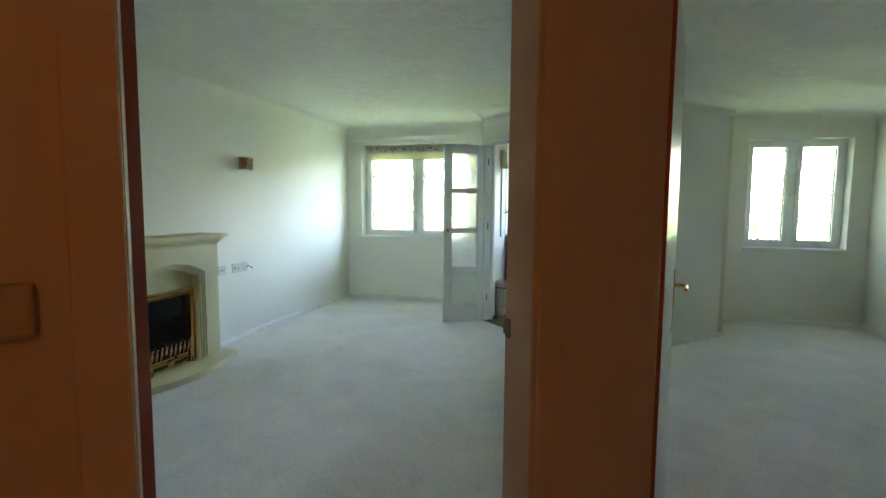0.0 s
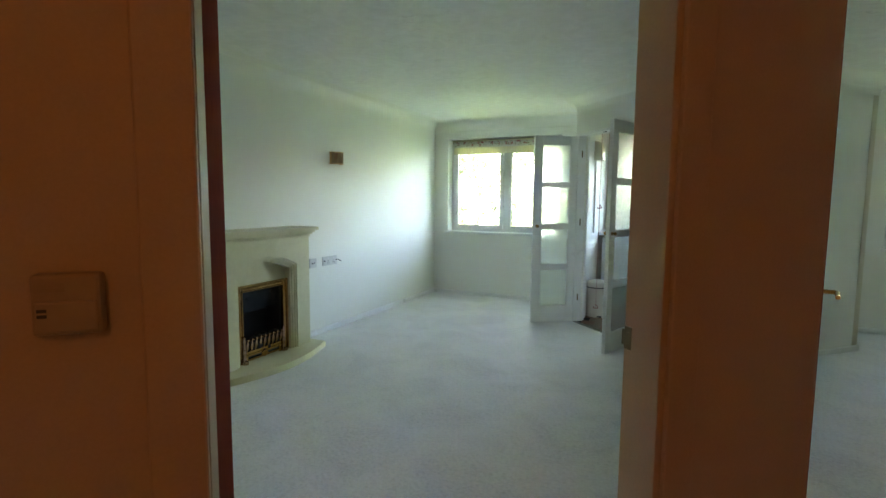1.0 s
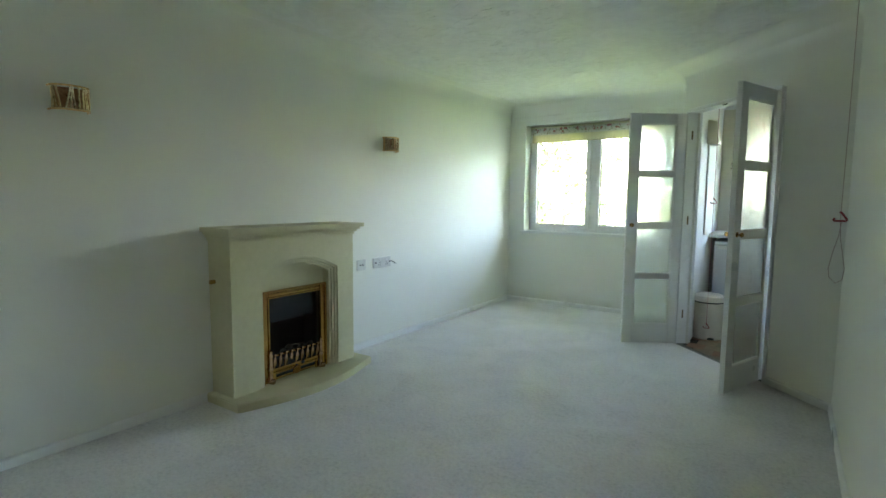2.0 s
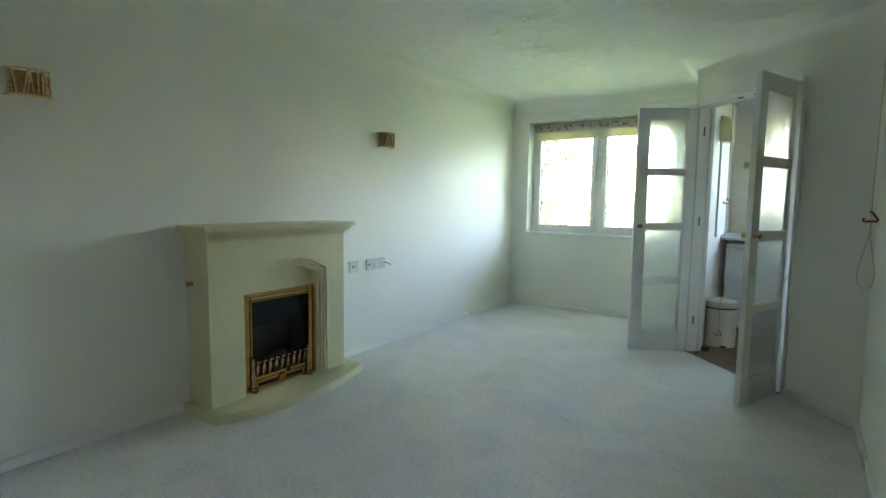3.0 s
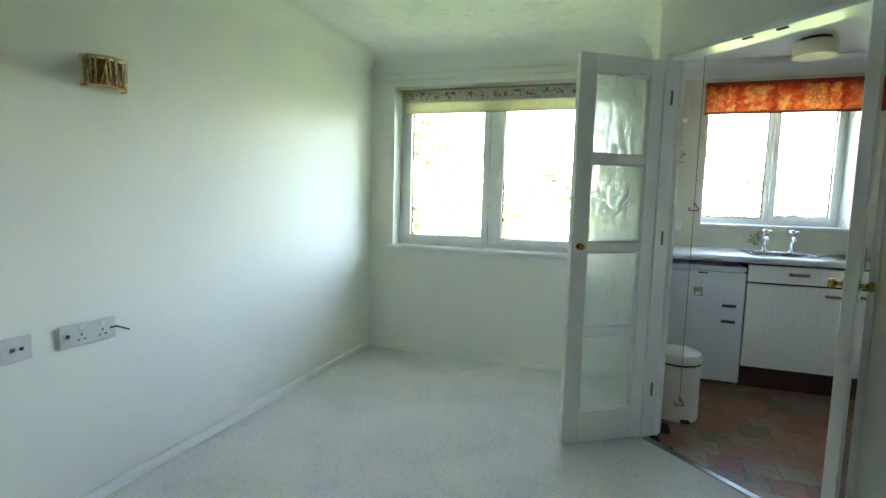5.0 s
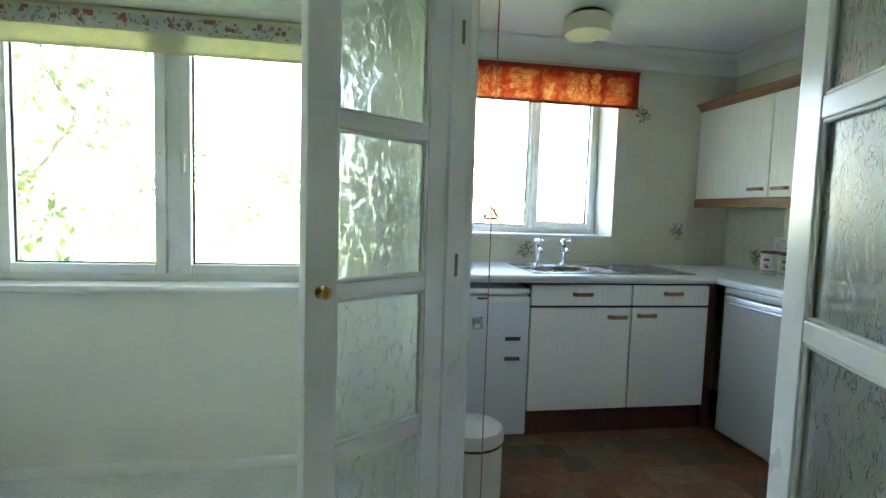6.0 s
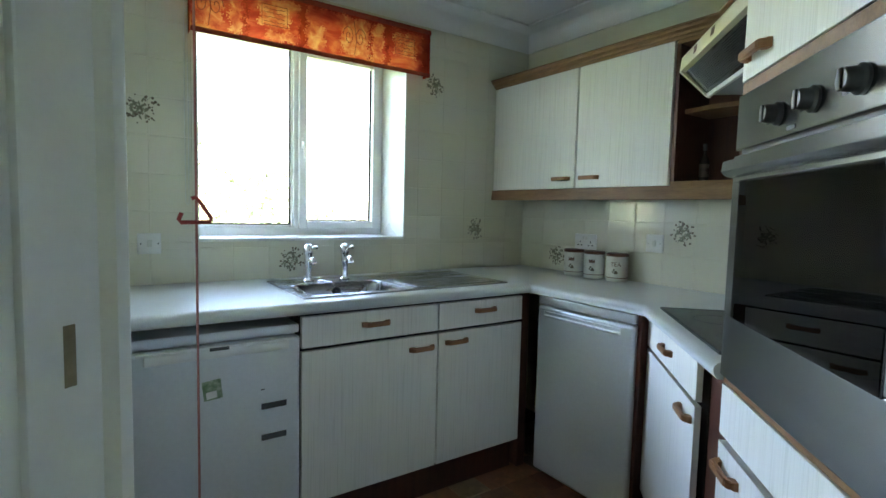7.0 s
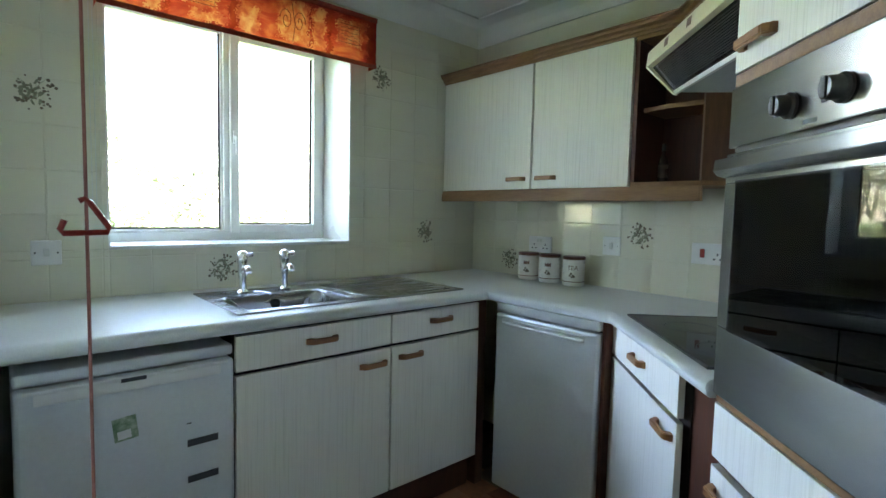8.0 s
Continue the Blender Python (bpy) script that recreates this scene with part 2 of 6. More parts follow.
def obscure_glass():
    m, nt, b = base_mat("patterned_obscure_glass")
    b.inputs["Base Color"].default_value = (0.86, 0.92, 0.88, 1)
    b.inputs["Roughness"].default_value, b.inputs["IOR"].default_value = 0.22, 1.46
    b.inputs["Coat Weight"].default_value, b.inputs["Coat Roughness"].default_value = 0.8, 0.04
    b.inputs["Transmission Weight"].default_value = 0.97
    v = coords(nt, (1, 1, 0.6))
    # curved raised strokes on a softly rippled sheet
    big = noise_tex(nt, v, 38, 1.0, 0.35, 1.6)
    ridge = ramp(nt, big, [(0.455, (0, 0, 0)), (0.49, (1, 1, 1)), (0.51, (1, 1, 1)), (0.545, (0, 0, 0))])
    gate = ramp(nt, noise_tex(nt, v, 44, 1.0, 0.4, 0.4), [(0.49, (0, 0, 0)), (0.59, (1, 1, 1))])
    cut = node(nt, "ShaderNodeMath")
    cut.operation = "MULTIPLY"
    nt.links.new(ridge, cut.inputs[0])
    nt.links.new(gate, cut.inputs[1])
    small = noise_tex(nt, v, 80, 2, 0.5, 0.5)
    add = node(nt, "ShaderNodeMath")
    add.operation = "MULTIPLY_ADD"
    add.inputs[1].default_value = 0.16
    nt.links.new(small, add.inputs[0])
    nt.links.new(cut.outputs[0], add.inputs[2])
    bump(nt, b, add.outputs[0], 0.36, 0.0038)
    return m


def dark_glass(name, base, rough=0.03, shine=0.5, ior=1.5):
    m, nt, b = base_mat(name)
    v = coords(nt)
    nt.links.new(ramp(nt, noise_tex(nt, v, 9, 3), [(0.3, base), (0.7, tuple(c * 1.6 for c in base))]), b.inputs["Base Color"])
    b.inputs["Roughness"].default_value = rough
    b.inputs["Specular IOR Level"].default_value, b.inputs["IOR"].default_value = shine, ior
    return m


def backlit_cloth(name, stops, scale, stretch=(1, 1, 1), through_part=0.5, distort=0.6):
    m, nt, b = base_mat(name)
    c = ramp(nt, noise_tex(nt, coords(nt, stretch), scale, 4, 0.55, distort), stops)
    weave = noise_tex(nt, coords(nt, (1, 1, 1)), 500, 2)
    nt.links.new(c, b.inputs["Base Color"])
    b.inputs["Roughness"].default_value = 0.9
    bump(nt, b, weave, 0.3, 0.0006)
    tr = nt.nodes.new("ShaderNodeBsdfTranslucent")
    nt.links.new(c, tr.inputs["Color"])
    mx = nt.nodes.new("ShaderNodeMixShader")
    mx.inputs[0].default_value = through_part
    nt.links.new(b.outputs[0], mx.inputs[1])
    nt.links.new(tr.outputs[0], mx.inputs[2])
    nt.links.new(mx.outputs[0], nt.nodes["Material Output"].inputs["Surface"])
    return m


def leaf_mat(name, a, c):
    m, nt, b = base_mat(name)
    g = nt.nodes.new("ShaderNodeNewGeometry")
    col = ramp(nt, g.outputs["Random Per Island"], [(0.0, a), (1.0, c)])
    nt.links.new(col, b.inputs["Base Color"])
    b.inputs["Roughness"].default_value = 0.5
    tr = nt.nodes.new("ShaderNodeBsdfTranslucent")
    nt.links.new(col, tr.inputs["Color"])
    mx = nt.nodes.new("ShaderNodeMixShader")
    mx.inputs[0].default_value = 0.35
    nt.links.new(b.outputs[0], mx.inputs[1])
    nt.links.new(tr.outputs[0], mx.inputs[2])
    nt.links.new(mx.outputs[0], nt.nodes["Material Output"].inputs["Surface"])
    return m


ARTEX, CARPET, LAMINATE = artex(), carpet(), grained_white()
TILE, VINYL = wall_tile(), vinyl_tile()
GLASS, OBSCURE = clear_glass(), obscure_glass()
OVEN_GLASS, HOB_GLASS = clear_glass("tinted_oven_glass", (0.12, 0.125, 0.135), 1.31), dark_glass("hob_glass", (0.01, 0.012, 0.012), 0.03, 0.5, 1.13)
SMOKED = dark_glass("smoked_glass", (0.012, 0.014, 0.02), 0.08)
ORANGE = backlit_cloth("orange_print_cloth", [(0.30, (0.36, 0.022, 0.012)), (0.46, (0.54, 0.050, 0.022)), (0.58, (0.68, 0.13, 0.045)), (0.75, (0.80, 0.32, 0.11))], 11.0, (0.7, 1, 1.3), 0.55)
CREAM_CLOTH = backlit_cloth("cream_blind_cloth", [(0.3, (0.66, 0.62, 0.44)), (0.7, (0.74, 0.70, 0.52))], 20, through_part=0.42)
BORDER_CLOTH = backlit_cloth("pale_grey_border_cloth", [(0.3, (0.58, 0.58, 0.56)), (0.7, (0.72, 0.71, 0.68))], 45, through_part=0.4)
ROSE_CLOTH = backlit_cloth("rose_print", [(0.3, (0.38, 0.11, 0.13)), (0.7, (0.56, 0.27, 0.26))], 60, through_part=0.4)
SAGE_CLOTH = backlit_cloth("sage_print", [(0.3, (0.24, 0.24, 0.14)), (0.7, (0.40, 0.38, 0.26))], 60, through_part=0.4)
LEAF = leaf_mat("leaf_green", (0.06, 0.10, 0.035), (0.14, 0.19, 0.07))
LEAF_PALE = leaf_mat("leaf_yellow_green", (0.16, 0.18, 0.11), (0.25, 0.27, 0.18))
GRASS = surface("mown_grass", (0.075, 0.14, 0.035), (0.14, 0.22, 0.065), 0.9, grain=40, stain=0.4, relief=0.6, depth=0.02)


# ---- mesh helpers ----
def bm_box(bm, lo, hi, bevel=0.0, m=None, seg=2):
    lo, hi = Vector(lo), Vector(hi)
    vs = [bm.verts.new((x, y, z)) for x in (lo.x, hi.x) for y in (lo.y, hi.y) for z in (lo.z, hi.z)]
    fs = [bm.faces.new([vs[i] for i in f]) for f in ((0, 1, 3, 2), (4, 6, 7, 5), (0, 4, 5, 1), (2, 3, 7, 6), (0, 2, 6, 4), (1, 5, 7, 3))]
    if bevel:
        es = list({e for f in fs for e in f.edges})
        got = bmesh.ops.bevel(bm, geom=es, offset=bevel, segments=seg, affect="EDGES", profile=0.5)
        vs = list({v for f in got["faces"] for v in f.verts})
    if m is not None:
        for v in vs:
            v.co = m @ v.co
    return bm


def box(lo, hi, bevel=0.0, m=None, seg=2):
    return bm_box(bmesh.new(), lo, hi, bevel, m, seg)


def boxes(items, bevel=0.0):
    bm = bmesh.new()
    for lo, hi in items:
        bm_box(bm, lo, hi, bevel)
    return bm


def bm_prism(bm, poly, z0, z1, m=None):
    """A flat outline (x, y) raised from z0 to z1."""
    if sum(a[0] * b[1] - b[0] * a[1] for a, b in zip(poly, poly[1:] + poly[:1])) < 0:
        poly = poly[::-1]
    lo, hi = [bm.verts.new((x, y, z0)) for x, y in poly], [bm.verts.new((x, y, z1)) for x, y in poly]
    bm.faces.new(lo[::-1])
    bm.faces.new(hi)
    n = len(poly)
    for i in range(n):
        bm.faces.new((lo[i], lo[(i + 1) % n], hi[(i + 1) % n], hi[i]))
    if m is not None:
        for v in lo + hi:
            v.co = m @ v.co
    return bm


def bm_lathe(bm, profile, seg=28, m=None):
    """Turn (radius, height) pairs about z."""
    rings = []
    for r, z in profile:
        if r < 1e-6:
            rings.append([bm.verts.new((0, 0, z))])
        else:
            rings.append([bm.verts.new((r * math.cos(2 * math.pi * i / seg), r * math.sin(2 * math.pi * i / seg), z)) for i in range(seg)])
    for a, b in zip(rings, rings[1:]):
        for i in range(seg):
            j = (i + 1) % seg
            if len(a) == 1 and len(b) == 1:
                continue
            if len(a) == 1:
                bm.faces.new((a[0], b[j], b[i]))
            elif len(b) == 1:
                bm.faces.new((a[i], a[j], b[0]))
            else:
                bm.faces.new((a[i], a[j], b[j], b[i]))
    if m is not None:
        for ring in rings:
            for v in ring:
                v.co = m @ v.co
    return bm


def lathe(profile, seg=28, m=None):
    return bm_lathe(bmesh.new(), profile, seg, m)


def bm_tube(bm, pts, r, seg=8, closed=False):
    pts = [Vector(p) for p in pts]
    n = len(pts)
    rings, ref = [], None
    for i, p in enumerate(pts):
        a = pts[(i - 1) % n] if closed or i else p
        b = pts[(i + 1) % n] if closed or i < n - 1 else p
        d = (b - a).normalized()
        if ref is None:
            ref = d.orthogonal()
        ref = (ref - d * ref.dot(d)).normalized()
        side = d.cross(ref)
        rings.append([bm.verts.new(p + r * (math.cos(2 * math.pi * k / seg) * ref + math.sin(2 * math.pi * k / seg) * side)) for k in range(seg)])
    for i in range(n if closed else n - 1):
        a, b = rings[i], rings[(i + 1) % n]
        for k in range(seg):
            bm.faces.new((a[k], a[(k + 1) % seg], b[(k + 1) % seg], b[k]))
    if not closed:
        bm.faces.new(rings[0][::-1])
        bm.faces.new(rings[-1])
    return bm


def tube(pts, r, seg=8, closed=False):
    return bm_tube(bmesh.new(), pts, r, seg, closed)


def finish(name, bm, material, smooth=40):
    bmesh.ops.recalc_face_normals(bm, faces=bm.faces)
    for f in bm.faces:
        f.smooth = True
    area = {f: f.calc_area() for f in bm.faces}
    for e in bm.edges:
        ok = len(e.link_faces) == 2 and e.calc_face_angle(0) < radians(smooth)
        if ok:
            # keep broad flat faces flat beside their narrow rounded edges
            a, b = sorted(area[f] for f in e.link_faces)
            ok = b < 9 * a or e.calc_face_angle(0) < 0.05
        e.smooth = ok
    me = bpy.data.meshes.new(name)
    bm.to_mesh(me)
    bm.free()
    me.materials.append(material)
    return me


def part(name, bm, material, parent, label=""):
    ob = new(name, finish(name, bm, material))
    ob.parent = parent
    return tagged(ob, label)


def solid(name, bm, material, label="", category="", group="", kind="", m=None):
    """A thing, or a piece of the setting, that is one mesh."""
    ob = new(name, finish(name, bm, material))
    if m is not None:
        ob.matrix_world = m
    return tagged(ob, label, category, group, kind)


def thing(name, m, label, category, group="", kind=""):
    ob = new(name)
    ob.empty_display_size = 0.1
    ob.matrix_world = m
    return tagged(ob, label, category, group, kind)


def wall(name, p0, p1, thick, z0, z1, holes, material, label):
    """A wall whose room face runs from p0 to p1; the thickness lies to the right of that way. holes: (from, to, low, high) along it."""
    p0, p1 = Vector((*p0, 0)), Vector((*p1, 0))
    d = (p1 - p0).normalized()
    out = Vector((d.y, -d.x, 0))
    length = (p1 - p0).length
    xs = sorted({0.0, length, *[h[0] for h in holes], *[h[1] for h in holes]})
    zs = sorted({z0, z1, *[h[2] for h in holes], *[h[3] for h in holes]})
    xs, zs = [x for x in xs if 0 <= x <= length], [z for z in zs if z0 <= z <= z1]

    def full(i, k):
        if not (0 <= i < len(xs) - 1 and 0 <= k < len(zs) - 1):
            return False
        x, z = (xs[i] + xs[i + 1]) / 2, (zs[k] + zs[k + 1]) / 2
        return not any(h[0] < x < h[1] and h[2] < z < h[3] for h in holes)

    bm = bmesh.new()
    made = {}

    def vert(i, j, k):
        if (i, j, k) not in made:
            made[i, j, k] = bm.verts.new(p0 + d * xs[i] + out * (thick * j) + Vector((0, 0, zs[k])))
        return made[i, j, k]

    for i in range(len(xs) - 1):
        for k in range(len(zs) - 1):
            if not full(i, k):
                continue
            bm.faces.new([vert(*c) for c in ((i, 0, k), (i + 1, 0, k), (i + 1, 0, k + 1), (i, 0, k + 1))])
            bm.faces.new([vert(*c) for c in ((i, 1, k), (i, 1, k + 1), (i + 1, 1, k + 1), (i + 1, 1, k))])
            for di, dk, quad in ((-1, 0, ((i, 0, k), (i, 0, k + 1), (i, 1, k + 1), (i, 1, k))), (1, 0, ((i + 1, 0, k), (i + 1, 1, k), (i + 1, 1, k + 1), (i + 1, 0, k + 1))),
                                 (0, -1, ((i, 0, k), (i, 1, k), (i + 1, 1, k), (i + 1, 0, k))), (0, 1, ((i, 0, k + 1), (i + 1, 0, k + 1), (i + 1, 1, k + 1), (i, 1, k + 1)))):
                if not full(i + di, k + dk):
                    bm.faces.new([vert(*c) for c in quad])
    return solid(name, bm, material, label, "wall", kind="structure")


def run(bm, pts, profile, closed=False):
    """Sweep (in from the wall, height) pairs along a floor line that has the room on its left."""
    pts = [Vector(p) for p in pts]
    n = len(pts)
    rings = []
    for i, p in enumerate(pts):
        before = (p - pts[(i - 1) % n]).normalized() if closed or i else None
        after = (pts[(i + 1) % n] - p).normalized() if closed or i < n - 1 else None
        before, after = before or after, after or before
        na, nb = Vector((-before.y, before.x)), Vector((-after.y, after.x))
        mitre = (na + nb) / max(0.2, 1 + na.dot(nb))
        rings.append([bm.verts.new((p.x + mitre.x * u, p.y + mitre.y * u, z)) for u, z in profile])
    k = len(profile)
    for i in range(n if closed else n - 1):
        a, b = rings[i], rings[(i + 1) % n]
        for j in range(k - 1):
            bm.faces.new((a[j], b[j], b[j + 1], a[j + 1]))
    if not closed:
        bm.faces.new(rings[0])
        bm.faces.new(rings[-1][::-1])
    return bm


# ---- structure ----
CEIL = 2.37
LOUNGE = [(-3.16, 0.31), (-1.12, 0.31), (0.0, 1.43), (0.0, 4.65), (-1.07, 5.72), (-1.07, 6.60), (-3.16, 6.60)]
HALL = [(-1.05, -1.5), (1.4, -1.5), (1.4, 1.566), (0.276, 1.566), (-1.05, 0.24)]
KITCHEN = [(-0.95, 5.741), (0.159, 4.632), (1.30, 5.773), (1.30, 7.40), (-0.95, 7.40)]
BEDROOM = [(0.2, 1.67), (3.02, 1.67), (3.02, 6.55), (1.46, 6.55), (1.46, 5.745), (0.2, 4.485)]

wall("wall_west", (-3.16, 6.9), (-3.16, 0.2), 0.25, -0.1, 2.6, [], PAINT, "plain off-white painted plaster wall behind the fireplace")
wall("wall_north", (-1.07, 6.60), (-3.16, 6.60), 0.30, -0.1, 2.6, [(0.34, 1.885, 0.87, 2.124)], PAINT, "off-white painted lounge wall round the window")
wall("wall_south", (-3.16, 0.31), (-1.10, 0.31), 0.25, -0.1, 2.6, [], PAINT, "off-white painted back wall of the lounge")
solid("wall_east_end", bm_prism(bmesh.new(), [(0.0, 1.43), (0.075, 1.505), (0.0, 1.505)], -0.1, 2.6), PAINT, "off-white painted wall end", "wall", kind="structure")
wall("wall_east", (0.0, 1.50), (0.0, 4.68), 0.2, -0.1, 2.6, [], PAINT, "off-white painted wall between lounge and bedroom")
# the slanting wall with the double doors into the kitchen
wall("wall_kitchen_entry", (0.0, 4.65), (-1.07, 5.72), 0.10, -0.1, 2.6, [(0.487, 1.482, -0.1, 2.0)], PAINT, "slanting off-white wall with the opening into the kitchen")
wall("wall_partition", (-1.07, 5.735), (-1.07, 7.75), 0.12, -0.1, 2.6, [], PAINT, "thin painted wall between lounge and kitchen")
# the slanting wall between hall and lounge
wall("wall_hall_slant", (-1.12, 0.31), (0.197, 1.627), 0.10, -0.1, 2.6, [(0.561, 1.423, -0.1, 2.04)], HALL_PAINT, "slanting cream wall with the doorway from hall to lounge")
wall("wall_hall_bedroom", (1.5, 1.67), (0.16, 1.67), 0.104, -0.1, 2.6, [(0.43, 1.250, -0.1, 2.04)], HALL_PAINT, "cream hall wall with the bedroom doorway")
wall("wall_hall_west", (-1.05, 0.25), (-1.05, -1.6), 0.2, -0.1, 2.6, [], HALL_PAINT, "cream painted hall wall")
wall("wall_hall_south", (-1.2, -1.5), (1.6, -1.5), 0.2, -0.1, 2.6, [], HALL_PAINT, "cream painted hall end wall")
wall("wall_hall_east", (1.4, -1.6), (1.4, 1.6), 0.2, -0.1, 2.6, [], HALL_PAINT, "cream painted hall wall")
wall("wall_kitchen_north", (1.5, 7.40), (-1.05, 7.40), 0.35, -0.1, 2.6, [(1.08, 2.10, 1.11, 2.10)], GROUT, "kitchen wall under the cream tiles, round the window")
wall("wall_kitchen_east", (1.30, 5.747), (1.30, 7.5), 0.156, -0.1, 2.6, [], KITCHEN_PAINT, "cream painted kitchen wall")
wall("wall_kitchen_slant", (0.06, 4.528), (1.38, 5.848), 0.10, -0.1, 2.6, [], PAINT, "slanting off-white wall behind the oven housing")
wall("wall_bedroom_north", (3.2, 6.55), (1.40, 6.55), 0.30, -0.1, 2.6, [(0.37, 1.385, 0.86, 2.085)], PAINT, "off-white bedroom wall round its window")
wall("wall_bedroom_east", (3.02, 1.5), (3.02, 6.7), 0.25, -0.1, 2.6, [], PAINT, "off-white bedroom wall")
wall("wall_bedroom_south", (1.38, 1.67), (3.2, 1.67), 0.2, -0.1, 2.6, [], PAINT, "off-white bedroom wall")

solid("floor", box((-3.3, -1.7, -0.12), (3.2, 6.8, 0.0)), CARPET, "pale grey-cream fitted wool carpet", "floor", kind="structure")
kfloor = solid("kitchen_floor", bm_prism(bmesh.new(), [(-1.0, 5.70), (0.05, 4.65), (1.4, 5.85), (1.4, 7.5), (-1.0, 7.5)], -0.12, 0.002), GAP_SHADE_JOINTS, "vinyl kitchen floor printed with brown slate squares", "floor", kind="structure")
solid("ceiling", box((-3.4, -1.8, CEIL), (3.3, 7.0, CEIL + 0.12)), ARTEX, "white ceiling with swirled plaster texture", "ceiling", kind="structure")
solid("kitchen_ceiling", bm_prism(bmesh.new(), [(-1.0, 5.70), (0.05, 4.65), (1.4, 5.8), (1.4, 7.5), (-1.0, 7.5)], CEIL - 0.006, CEIL + 0.1), COVE_PAINT, "smooth white kitchen ceiling", "ceiling", kind="structure")
# unseen slab, added above the ceilings to block the sun
solid("roof", box((-4.0, -2.4, CEIL + 0.2), (3.9, 8.1, CEIL + 0.5)), BRICKWORK, "unseen flat slab over the rooms that keeps the sun out", "roof", kind="structure")


def s_cove(r, top, lip):
    # a quarter hollow from wall to ceiling
    if not lip:
        return [(0.0005 + r * (1 - math.cos(i * math.pi / 32)), top + 0.0006 - r + r * math.sin(i * math.pi / 32)) for i in range(17)]
    pts = [(0, top - r - lip), (lip, top - r - lip)]
    for i in range(13):
        a = i * math.pi / 24
        pts.append((lip + r * (1 - math.cos(a)), top - lip - r + r * math.sin(a)))
    return pts + [(2 * lip + r, top - lip), (2 * lip + r, top + 0.004)]


for nm, poly in (("cove_lounge", LOUNGE), ("cove_hall", HALL), ("cove_bedroom", BEDROOM)):
    solid(nm, run(bmesh.new(), poly, s_cove(0.15, CEIL, 0.0), True), PAINT, "white hollow plaster coving", "coving", kind="structure")
solid("cove_kitchen", run(bmesh.new(), KITCHEN, s_cove(0.11, CEIL - 0.006, 0.009), True), COVE_PAINT, "white hollow plaster coving", "coving", kind="structure")

SKIRT = [(0, 0), (0.014, 0), (0.014, 0.036), (0.011, 0.043), (0.005, 0.050), (0, 0.051)]
E0, E1 = (-0.343, 4.993), (-1.045, 5.695)
for pts in ([(-0.02, 1.41), (0.0, 1.43), (0.0, 4.65), E0], [E1, (-1.07, 5.72), (-1.07, 6.60), (-3.16, 6.60), (-3.16, 3.66)], [(-3.16, 2.62), (-3.16, 0.31), (-1.12, 0.31), (-0.62, 0.81)],
            [(1.12, 1.67), (3.02, 1.67), (3.02, 6.55), (1.46, 6.55), (1.46, 5.745), (0.2, 4.485), (0.2, 1.9)]):
    solid("baseboard", run(bmesh.new(), pts, SKIRT), GLOSS, "white painted skirting board", "skirting", kind="structure")


